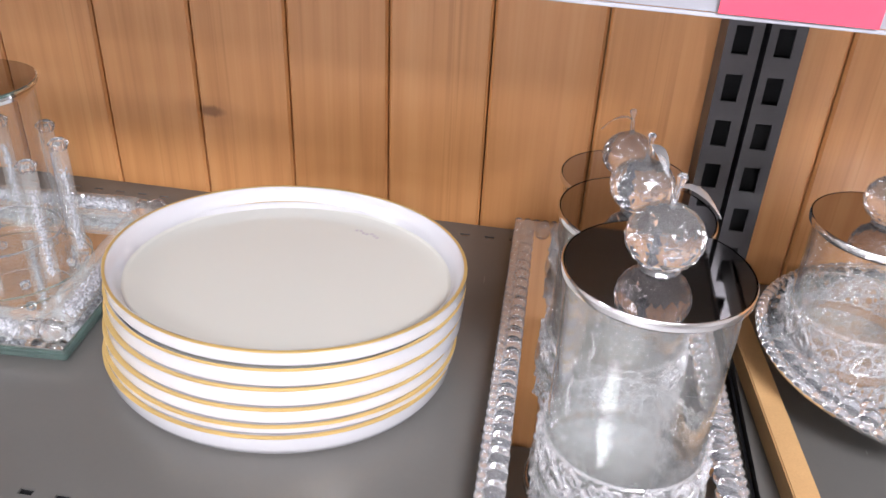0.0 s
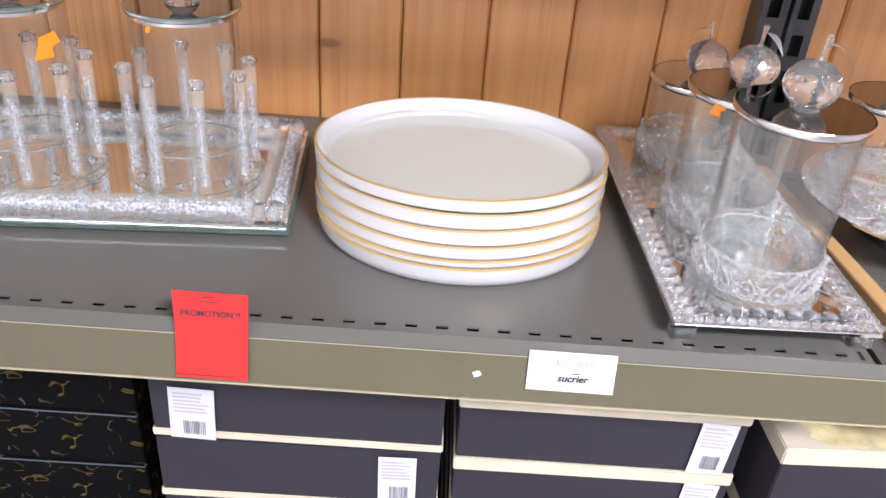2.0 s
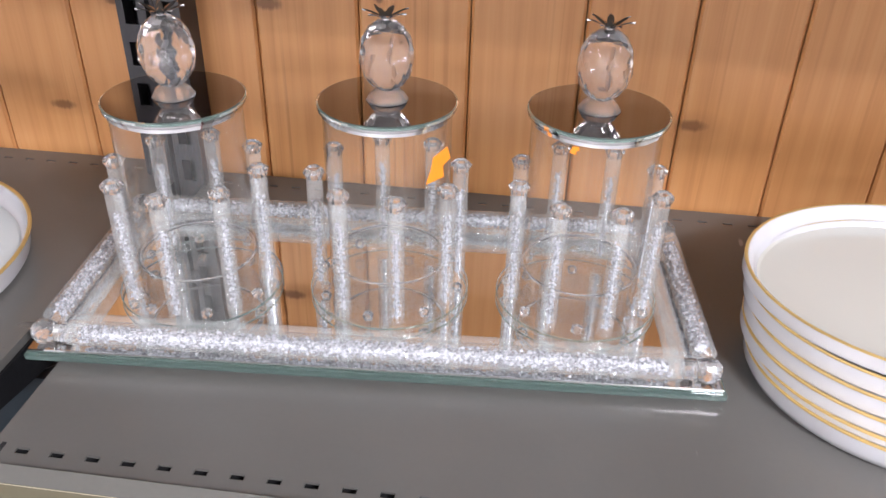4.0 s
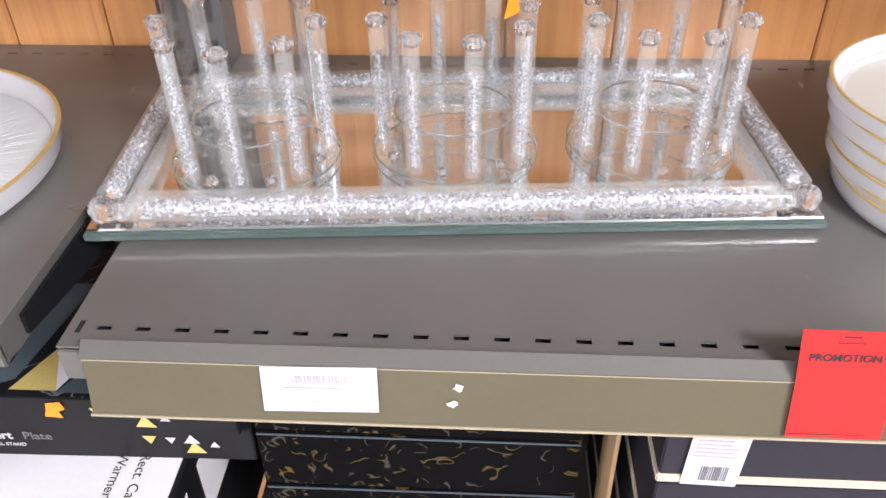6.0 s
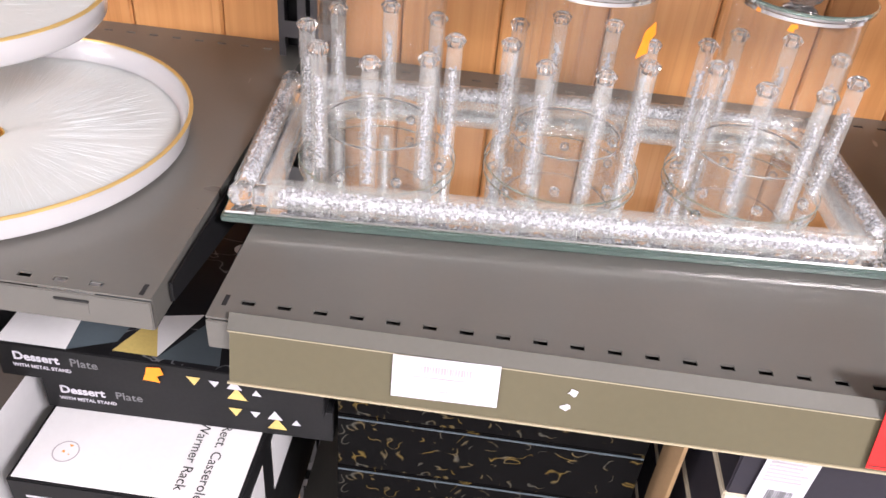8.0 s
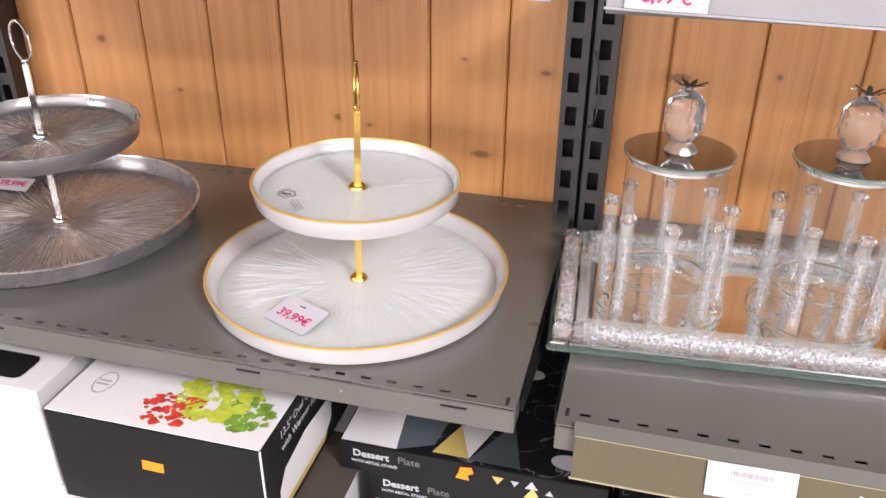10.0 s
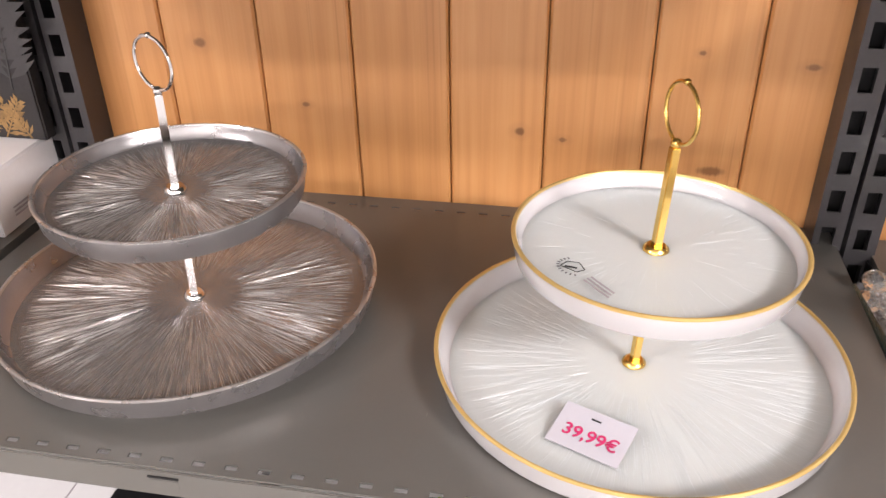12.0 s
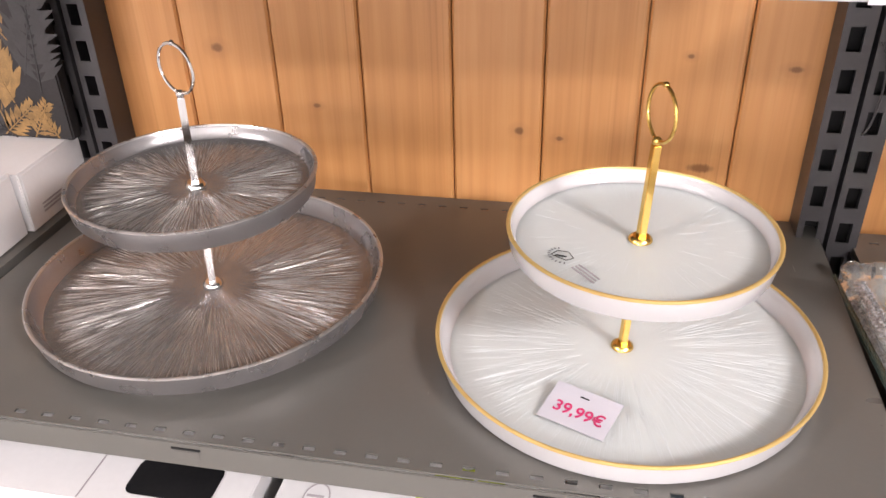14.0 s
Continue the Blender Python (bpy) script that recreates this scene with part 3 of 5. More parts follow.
scrap(0.258, -0.0125, 0.0042, 1), scrap(0.2545, -0.0245, 0.0038, 5), scrap(0.688, -0.019, 0.0052, 9)


def upper_tag(x, y, text, w=0.058, kind=PAPER):
    ob = part("price_label", sheet([(0, 0), (w, 0), (w, 0.036), (0, 0.036)]), kind, m=pose(x, y, 1.3435 - 0.0166 * max(x, 0), 0, 0.95 * (x > 0), 0))
    tagged(ob, "white price label handwritten in pink", "price label", "upper price labels")
    if text:
        words(text, 0.0135, PINKINK, ob, Matrix.Translation((w / 2, -0.0004, 0.0095)) @ FRONT, "handwriting", 0, 0.0003)
    return ob


upper_tag(0.027, -0.3835, "8,99 €"), upper_tag(0.2175, -0.3835, "8,99 €")
tagged(upper_tag(0.926, -0.3835, "", 0.064, PINKRAIL), "pink card in the upper price strip", "price label")
upper_tag(-0.137, -0.4035, "").location.z = UPA - 0.001


wire = bpy.data.curves.new("wire_hook", "CURVE")
wire.dimensions, wire.bevel_depth, wire.bevel_resolution = "3D", 0.0011, 2
sp = wire.splines.new("NURBS")
bend = [(-0.014, -0.040, 1.222), (-0.013, -0.052, 1.224), (-0.008, -0.054, 1.205), (-0.0045, -0.050, 1.175), (-0.006, -0.046, 1.140), (-0.012, -0.044, 1.128), (-0.014, -0.050, 1.134)]
sp.points.add(len(bend) - 1)
for q, co in zip(sp.points, bend):
    q.co = (*co, 1)
sp.use_endpoint_u = True
wire.materials.append(POST)
hook = tagged(new("wire_hook", wire), "bent grey wire hook on a shelf upright", "hook")

# ---- glassware ----
def tiered_stand(x, y, name, label, plate, side, rim, metal, ring_turn, r_low, r_up, z_up, tag_rim, rays, foot=0.0):
    """Two round plates on a slightly leaning pole with a ring on top."""
    t = thing(name, x, y, ZA, label, "cake stand", "cake stands")
    lean = pose(0, 0, foot, 1.6, 2.4, 0)

    def dish(nm, R, H, m, up=0.0):
        d = part(nm, lathe([(0, 0.004 + up), (R * 0.3, 0.004 + up), (R * 0.7, 0.004 + up), (R * 0.89, 0.004 + up), (R * 0.90, 0.0041 + up), (R * 0.925, 0.0045 + up)], 96), plate, t, smooth=True, m=m)
        part("side", lathe([(R * 0.925, 0.0046 + up), (R * 0.937, 0.0058 + up), (R - 0.0042, H - 0.004), (R - 0.0036, H - 0.002), (R - 0.002, H), (R - 0.0002, H - 0.0012), (R * 0.972, 0.0035), (R * 0.94, 0.0), (0, 0.0)], 96), side, d, smooth=True)
        part("rim", lathe([(R - 0.0034, H - 0.0012), (R - 0.0026, H + 0.0003), (R - 0.001, H + 0.0004), (R + 0.0004, H - 0.0006), (R + 0.0004, H - 0.0012)], 96), rim, d, tag_rim, smooth=True)
        return d

    def pressed(d, R, seed, count, up=0.0):
        """Fine raised rays on a plate's floor."""
        rnd = random.Random(seed)
        bm = bmesh.new()
        for k in range(count):
            a = rnd.uniform(0, 2 * math.pi)
            r0 = R * rnd.uniform(0.22, 0.74)
            r1 = min(R * 0.885, r0 + R * rnd.uniform(0.10, 0.34))
            w, h = rnd.uniform(0.00010, 0.00024), rnd.uniform(0.00005, 0.00018)
            c, q = math.cos(a), math.sin(a)
            put = lambda r, o, z: bm.verts.new((r * c - o * q, r * q + o * c, 0.0041 + up + z))
            v = [put(r0, 0, 0), put((r0 + r1) / 2, -w, 0), put((r0 + r1) / 2, w, 0), put((r0 + r1) / 2, 0, h), put(r1, 0, 0)]
            for f in ((0, 1, 3), (0, 3, 2), (1, 4, 3), (3, 4, 2)):
                bm.faces.new([v[i] for i in f])
        bmesh.ops.recalc_face_normals(bm, faces=bm.faces)
        for f in bm.faces:
            if f.normal.z < 0:
                f.normal_flip()
        part("pressed_pattern", bm, rays, d, "fine pressed rays")

    pressed(dish("lower_plate", r_low, 0.0235, pose(0, 0, foot)), r_low, 5, 2200 if foot else 1100)
    pressed(dish("upper_plate", r_up, 0.0215, lean @ pose(0, 0, z_up, -1.2, -1.8, 0), 0.004), r_up, 6, 1600 if foot else 90, 0.004)
    if foot:
        part("foot_ring", lathe([(r_low * 0.80, 0.0), (r_low * 0.84, 0.0), (r_low * 0.86, foot - 0.0002), (r_low * 0.78, foot - 0.0002)], 72, close=True), side, t, smooth=True)
    part("pole", block(-0.0032, 0.0032, -0.0032, 0.0032, 0.004, 0.200, 0.0005), metal, t, m=lean @ pose(0, 0, 0, 0, 0, 25))
    for z in (0.004, z_up + 0.008):
        part("washer", lathe([(0, 0.004), (0.007, 0.004), (0.0095, 0.002), (0.010, 0.0), (0, 0.0)], 28), metal, t, smooth=True, m=lean @ pose(0, 0, z))
    bm = torus(0.0215, 0.0015, 40, 8)
    bmesh.ops.rotate(bm, cent=(0, 0, 0), matrix=Matrix.Rotation(radians(90), 3, "X"), verts=bm.verts)
    part("ring", bm, metal, t, smooth=True, m=lean @ pose(0, 0, 0.2255, 0, 0, ring_turn))
    part("ring_knob", ball(0, 0, 0.2030, 0.004, 2), metal, t, smooth=True, m=lean)
    part("ring_bead", ball(0, 0, 0.2475, 0.0026, 2), metal, t, smooth=True, m=lean)
    return t


gold_stand = tiered_stand(-0.2325, -0.269, "tiered_cake_stand", "two-tier white glass cake stand with gilt rims and gold pole", PEARL, PORCELAIN, GILT, GOLD, 115, 0.164, 0.108, 0.1075, "gilt rim", RAYPEARL)
silver_stand = tiered_stand(-0.6285, -0.248, "tiered_cake_stand", "two-tier silver-grey glass cake stand with chrome pole and ring", SILVERED, SILVERSIDE, SILVERRIM, CHROME, 156, 0.168, 0.111, 0.1065, "bright worn rim", RAYSILVER, 0.0105)

tag = tagged(part("price_tag", sheet([(-0.0282, -0.0195), (0.0282, -0.0195), (0.0282, 0.0195), (-0.0282, 0.0195)]), PAPER,
                  m=pose(-0.2645, -0.3650, ZA + 0.0105, -80, 0, -23)), "white price tag handwritten in pink, lying on a plate", "price tag")
words("39,99€", 0.0150, PINKINK, tag, Matrix.Translation((0.001, -0.0006, -0.0045)) @ FRONT, "handwriting", 0, 0.0002)
lines(tag, INK, pose(0.0, -0.0005, 0.0115), 0.010, 0.003, 1, 21, "small_heading")
tag2 = tagged(part("price_tag", sheet([(-0.026, -0.012), (0.026, -0.012), (0.026, 0.012), (-0.026, 0.012)]), PAPER,
                   m=pose(-0.745, -0.187, ZA + 0.0225, -72, 0, 4)), "white price tag lying on the lower silver plate", "price tag")
words("39,99€", 0.014, PINKINK, tag2, Matrix.Translation((0, -0.0006, 0)) @ FRONT, "handwriting", 0, 0.0003)
bm = bmesh.new()
house = [(-0.007, -0.005), (0.007, -0.005), (0.010, 0.001), (0.002, 0.0065), (-0.006, 0.003)]
for (xa, ya), (xb, yb) in zip(house, house[1:] + house[:1]):
    ln = math.hypot(xb - xa, yb - ya)
    block(0, ln, -0.0004, 0.0004, 0, 0.0002, bm=bm, m=pose(xa, ya, 0, 0, 0, math.degrees(math.atan2(yb - ya, xb - xa))))
block(-0.005, 0.004, -0.003, -0.001, 0, 0.0002, bm=bm, m=pose(0, 0, 0, 0, 0, 20))
MARKPOSE = pose(-0.0555, -0.041, 0.1182, 0.4, 0.6, -30)
part("printed_mark", bm, INK, gold_stand, "small dark printed house mark", m=MARKPOSE)
bm = bmesh.new()
for k in range(11):
    a = radians(140 + k * 16)
    block(-0.0006, 0.0006, -0.0011, 0.0011, 0, 0.0002, bm=bm, m=pose(0.0125 * math.cos(a) + 0.002, 0.0105 * math.sin(a), 0, 0, 0, math.degrees(a) + 90))
part("printed_arc", bm, GREYPRINT, gold_stand, m=MARKPOSE)
lines(gold_stand, GREYINK, pose(-0.035, -0.067, 0.1186, -90, 0, -49), 0.028, 0.010, 3, 33, "printed_lines")

# stacked oval plates
AX, AY = 0.1415, 0.1195
for i in range(6):
    z = ZB + (0, 0.0049, 0.0156, 0.0292, 0.0428, 0.0545)[i]
    s = (0.962, 0.968, 0.975, 0.983, 0.992, 1.0)[i]
    p = thing("dinner_plate", 0.6695 + 0.0012 * math.sin(i * 2.3), -0.2520 + 0.0057 * i, z, "white glass dinner plate with a gilt rim, in a stack", "plate", "stack of plates", rz=i * 3 % 5)
    ledge = (0.0, 0.0154, 0.0096, 0.0069, 0.0069, 0.0090)[i]
    well = [(0, 0.0041), (0.2, 0.0041), (0.5, 0.0041), (0.8, 0.0041), (0.893, 0.0041), (0.900, 0.0042), (0.914, 0.0056)]
    inside = [(0, 0.003), (0.90, 0.003), (0.914, 0.0055), (0.935, 0.0108), (0.972, 0.0195), (0.986, 0.0205)] if i > 3 else [(0, 0.003), (0.80, 0.003), (0.83, 0.0182), (0.972, 0.0195), (0.986, 0.0205)]
    outside = [(1.0, 0.0195), (0.998, ledge), (0.942 if i > 3 else 0.80, ledge - 0.0003), (0.90 if i > 3 else 0.79, 0.0), (0, 0.0)] if i else [(1.0, 0.0195), (0.990, 0.009), (0.965, 0.0025), (0.93, 0.0), (0, 0.0)]
    well = well if i > 3 else [(0, 0.0041), (0.795, 0.0041)]
    part("well", lathe(well, 120, AX * s, AY * s), CREAMGLASS, p, smooth=True)
    part("dish", lathe(inside + outside, 120, AX * s, AY * s), PORCELAIN, p, smooth=True)
    part("rim", lathe([(0.983 if i > 3 else 0.968, 0.0206 if i > 3 else 0.0198), (0.988, 0.0209), (0.994, 0.0210), (1.0010, 0.0206), (1.0018, 0.0200), (1.0005, 0.0196)], 120, AX * s, AY * s), GILT, p, "worn gilt rim", smooth=True)

bm = bmesh.new()
for k in range(7):
    block(-0.0012, 0.0012, -0.0016, 0.0016, 0, 0.0002, bm=bm, m=pose(-0.011 + 0.0036 * k, 0.0016 * math.sin(k * 1.9), 0, 0, 0, 30 * math.sin(k)))
part("printed_mark", bm, GREYINK, p, "faint grey printed mark", m=pose(0.045, 0.075, 0.00415, 0, 0, -18))

# crushed-crystal tray
TRAY = thing("mirror_tray", 0.2425, -0.2075, ZB, "rectangular mirror tray edged with crushed-crystal glass tubes", "tray", rz=3.9)
TW, TD = 0.529, 0.226
part("glass_base", block(-TW / 2, TW / 2, -TD / 2, TD / 2, 0.003, 0.0088, 0.001), GREENGLASS, TRAY, "greenish bevelled glass edge")
part("mirror_top", block(-TW / 2 + 0.003, TW / 2 - 0.003, -TD / 2 + 0.003, TD / 2 - 0.003, 0.0091, 0.0122), MIRROR, TRAY)
for sx in (-1, 1):
    for sy in (-1, 1):
        part("foot", lathe([(0.008, 0), (0.008, 0.0028), (0, 0.0028)], 16), INK, TRAY, m=pose(sx * (TW / 2 - 0.03), sy * (TD / 2 - 0.03), 0))


def chips(length, r, count, size, seed):
    """Crystal splinters filling a tube along z."""
    rnd = random.Random(seed)
    verts, faces = [], []
    for k in range(count):
        a, q = rnd.uniform(0, 2 * math.pi), r * rnd.uniform(0.55, 1.0)
        c = Vector((q * math.cos(a), q * math.sin(a), length * rnd.random()))
        turn = Matrix.Rotation(rnd.uniform(0, 6.3), 3, Vector((rnd.gauss(0, 1), rnd.gauss(0, 1), rnd.gauss(0, 1) + 0.01)).normalized())
        n = len(verts)
        for px, py, pz in ((1, 0, 0), (-0.6, 0.8, 0), (-0.6, -0.8, 0), (0, 0, 1.1), (0, 0, -0.7)):
            verts.append(c + turn @ Vector((px, py, pz)) * size * rnd.uniform(0.6, 1.2))
        faces += [(n + i, n + j, n + k2) for i, j, k2 in ((0, 1, 3), (1, 2, 3), (2, 0, 3), (1, 0, 4), (2, 1, 4), (0, 2, 4))]
    me = bpy.data.meshes.new("crystal_chips")
    me.from_pydata(verts, [], faces)
    bm = bmesh.new()
    bm.from_mesh(me)
    bpy.data.meshes.remove(me)
    return bm


def filled_tube(parent, a, b, r):
    t = part("glass_tube", rod(a, b, r, 18), TUBEGLASS, parent, smooth=True)
    d = (Vector(b) - Vector(a)).normalized()
    core = part("crystal_filling", rod(Vector(a) + d * 0.010, Vector(b) - d * 0.010, r * 0.44, 14), CRUSHED, t, "crushed crystal filling", smooth=True)
    ln = (Vector(b) - Vector(a)).length - 0.016
    tagged(part("crystal_chips", chips(ln, r * 0.66, int(ln * 4200), 0.0019, int(r * 1e6 + ln * 1000)), CHIPS, core, m=Matrix.Translation(Vector(a) + d * 0.008) @ d.to_track_quat("Z", "Y").to_matrix().to_4x4()), kind="stuff")
    return t


zt = 0.0122 + 0.0102
for sy in (-1, 1):
    y = sy * (TD / 2 - 0.013)
    filled_tube(TRAY, (-TW / 2 + 0.034, y, zt), (TW / 2 - 0.034, y, zt), 0.0098)
    part("clear_tube", rod((-TW / 2 + 0.034, y - sy * 0.018, zt - 0.003), (TW / 2 - 0.034, y - sy * 0.018, zt - 0.003), 0.006, 16), TUBEGLASS, TRAY, smooth=True)
    for sx in (-1, 1):
        part("corner_bead", ball(sx * (TW / 2 - 0.014), y, zt - 0.0005, 0.0105, 2), CRYSTAL, TRAY)
        part("bead_collar", rod((sx * (TW / 2 - 0.033), y, zt), (sx * (TW / 2 - 0.024), y, zt), 0.0078, 12), CRYSTAL, TRAY)
for sx in (-1, 1):
    x = sx * (TW / 2 - 0.014)
    filled_tube(TRAY, (x, -TD / 2 + 0.030, zt), (x, TD / 2 - 0.030, zt), 0.0095)
    part("clear_tube", rod((x - sx * 0.018, -TD / 2 + 0.030, zt - 0.003), (x - sx * 0.018, TD / 2 - 0.030, zt - 0.003), 0.006, 16), TUBEGLASS, TRAY, smooth=True)


def gem(rx, rz, rows=7, n=12, pineapple=False):
    """A faceted crystal egg."""
    bm = bmesh.new()
    rings = [[bm.verts.new((0, 0, -rz))]]
    for i in range(1, rows):
        a = -math.pi / 2 + math.pi * i / rows
        sh = 0.5 * (i % 2)
        rings.append([bm.verts.new((rx * math.cos(a) * math.cos(2 * math.pi * (k + sh) / n), rx * math.cos(a) * math.sin(2 * math.pi * (k + sh) / n), rz * math.sin(a))) for k in range(n)])
    rings.append([bm.verts.new((0, 0, rz))])
    for i, (a, b) in enumerate(zip(rings, rings[1:])):
        for k in range(n):
            j = (k + 1) % n
            if len(a) == 1:
                bm.faces.new((a[0], b[j], b[k]))
            elif len(b) == 1:
                bm.faces.new((a[k], a[j], b[0]))
            elif i % 2:
                bm.faces.new((a[k], b[j], b[k])), bm.faces.new((a[k], a[j], b[j]))
            else:
                bm.faces.new((a[k], a[j], b[k])), bm.faces.new((a[j], b[j], b[k]))
    bmesh.ops.recalc_face_normals(bm, faces=bm.faces)
    return bm


def blade(length, width, rise, droop):
    """One thin curved metal leaf pointing along +x."""
    bm = bmesh.new()
    prev = None
    for i in range(6):
        u = i / 5
        w = width * math.sin(math.pi * min(1, 0.12 + u * 0.88)) + 0.0002
        x, z = length * u, rise * u - droop * u * u
        row = [bm.verts.new((x, -w / 2, z)), bm.verts.new((x, 0, z - 0.0008)), bm.verts.new((x, w / 2, z)), bm.verts.new((x, 0, z + 0.0006))]
        if prev:
            for k in range(4):
                bm.faces.new((prev[k], prev[(k + 1) % 4], row[(k + 1) % 4], row[k]))
        prev = row
    bmesh.ops.recalc_face_normals(bm, faces=bm.faces)
    return bm


def tube_jar(x, y, turn):
    """A glass jar ringed with eight crystal-filled tubes, with a pineapple knob on a mirror lid."""
    j = thing("crystal_jar", x, y, ZB + 0.0124, "clear glass jar ringed with crystal tubes, pineapple lid knob", "jar", "pineapple jars", rz=turn)
    part("base_disc", lathe([(0, 0.006), (0.0650, 0.006), (0.0665, 0.0045), (0.0665, 0.001)], 56), BASEGLASS, j, smooth=True)
    part("disc_edge", lathe([(0.0661, 0.0036), (0.0668, 0.0040), (0.0668, 0.0050), (0.0661, 0.0056)], 56), GREENGLASS, j, "greenish glass edge", smooth=True)
    part("glass_body", lathe([(0.0470, 0.0064), (0.0490, 0.009), (0.0490, 0.164)], 56), GLASS, j, smooth=True)
    part("glass_floor", lathe([(0.0450, 0.0325), (0.0478, 0.0335), (0.0486, 0.0355), (0.0478, 0.0362), (0.0455, 0.0345)], 48, close=True), CRYSTAL, j, "thick glass floor ring", smooth=True)
    for k in range(8):
        a = 2 * math.pi * k / 8
        cx, cy = 0.0580 * math.cos(a), 0.0580 * math.sin(a)
        t = part("glass_tube", lathe([(0.0064, 0.0), (0.0064, 0.1020)], 20), TUBEGLASS, j, smooth=True, m=pose(cx, cy, 0.0062))
        core = part("crystal_filling", rod((0, 0, 0.004), (0, 0, 0.080), 0.0015, 8), CRUSHED, t, "crushed crystal filling", smooth=True)
        tagged(part("crystal_chips", chips(0.079, 0.0034, 230, 0.0012, k), CHIPS, core, m=pose(0, 0, 0.0045)), kind="stuff")
        part("tube_lip", lathe([(0.0062, 0.0), (0.0084, 0.0042), (0.0086, 0.0056), (0.0056, 0.0086), (0.0034, 0.0074), (0.0036, 0.0040), (0.0050, 0.0)], 9, close=True), CRYSTAL, t, "flared faceted lip", m=pose(0, 0, 0.1015))
        b = 2 * math.pi * (k + 0.5) / 8
        part("foot_bead", ball(0.0585 * math.cos(b), 0.0585 * math.sin(b), 0.0105, 0.0052, 1), CRYSTAL, j)
    lid = part("lid", lathe([(0, 0.0), (0.050, 0.0), (0.0525, 0.0012), (0.0525, 0.0045), (0.0515, 0.0055), (0, 0.0055)], 64), SMOKE, j, "round mirror lid with a green glass edge", smooth=True, m=pose(0, 0, 0.1645))
    part("lid_edge", lathe([(0.0515, 0.0056), (0.0529, 0.0050), (0.0529, 0.0030), (0.0516, 0.0030)], 64), GREENGLASS, lid, smooth=True)
    part("lid_band", lathe([(0.0496, -0.0030), (0.0502, -0.0030), (0.0502, -0.0002), (0.0496, -0.0002)], 64, close=True), CHROME, lid, smooth=True)
    knob = part("pineapple_knob", gem(0.0205, 0.0270, 9, 12), CRYSTAL, j, "faceted crystal pineapple", m=pose(0, 0, 0.1705 + 0.0335))
    part("knob_foot", lathe([(0, 0.0), (0.016, 0.0), (0.013, 0.005), (0.008, 0.009), (0, 0.010)], 12), CRYSTAL, knob, m=pose(0, 0, -0.0335))
    for k in range(7):
        part("leaf", blade(0.017, 0.005, 0.013, 0.006), CHROME, knob, m=pose(0, 0, 0.0255, 0, 0, k * 360 / 7))
    part("leaf_stem", lathe([(0.0035, -0.004), (0.0028, 0.003), (0, 0.006)], 10), CHROME, knob, m=pose(0, 0, 0.0262))
    return j


tube_jar(0.088, -0.231, -88)
tube_jar(0.245, -0.209, -74)
tube_jar(0.402, -0.199, -67)


def sticker(x, y, z, s, label, rx=0, rz=0, seed=0, name="orange_sticker", parent=None):
    rnd = random.Random(seed)
    pts = [(-s, -s * 0.7), (s * 0.5, -s * 0.9), (s * 0.35, -s * 0.1), (s, s * 0.2), (s * 0.7, s), (-s * 0.5, s * 0.8), (-s * 0.7, 0.1 * s)]
    ob = part(name, sheet([(px * rnd.uniform(0.9, 1.1), pz * rnd.uniform(0.9, 1.1)) for px, pz in pts], 0.0003), ORANGE, m=pose(x, y, z, rx, 0, rz))
    return tagged(ob, label, "sticker", "orange stickers")


sticker(0.2885, -0.2365, 1.144, 0.0128, "torn orange price sticker on a glass jar", 0, 57, 2)
sticker(0.385, -0.2470, 1.170, 0.0035, "small orange sticker on a glass jar", 0, -20, 4)

# beaded tray with apple jars
BT = thing("beaded_tray", 0.9245, -0.2185, ZB, "long mirror tray with a border of crystal beads on cube feet", "tray", rz=1.5)
BW, BD = 0.172, 0.398
part("tray_frame", block(-BW / 2, BW / 2, -BD / 2, BD / 2, 0.0135, 0.0175, 0.0008), CHROME, BT)
part("mirror_top", block(-BW / 2 + 0.016, BW / 2 - 0.016, -BD / 2 + 0.016, BD / 2 - 0.016, 0.0176, 0.0186), MIRROR, BT)
for sx in (-1, 1):
    for sy in (-1, 1):
        part("cube_foot", block(-0.009, 0.009, -0.009, 0.009, 0.0, 0.0134, 0.001), CRYSTAL, BT, m=pose(sx * (BW / 2 - 0.012), sy * (BD / 2 - 0.012), 0))
BEAD = None


def beads(parent, pts, r):
    global BEAD
    for x, y, z, s in pts:
        if BEAD is None:
            BEAD = part("crystal_bead", ball(0, 0, 0.001, 0.0050, 2, sz=0.85), BEADGLASS, parent, smooth=True, m=pose(x, y, z) @ Matrix.Diagonal((s, s, s, 1)))
        else:
            again(BEAD, pose(x, y, z) @ Matrix.Diagonal((s, s, s, 1)), parent)


pts = []
for row, inset, s in ((0, 0.0030, 0.80), (1, 0.0125, 1.45)):
    w, d = BW / 2 - inset, BD / 2 - inset
    step = 0.0086 if row == 0 else 0.0150
    nx, ny = max(2, round(2 * w / step)), max(2, round(2 * d / step))
    for sgn in (-1, 1):
        pts += [(-w + 2 * w * i / nx, sgn * d, 0.0205, s) for i in range(nx + 1)]
        pts += [(sgn * w, -d + 2 * d * i / ny, 0.0205, s) for i in range(1, ny)]
beads(BT, pts, 0.0048)


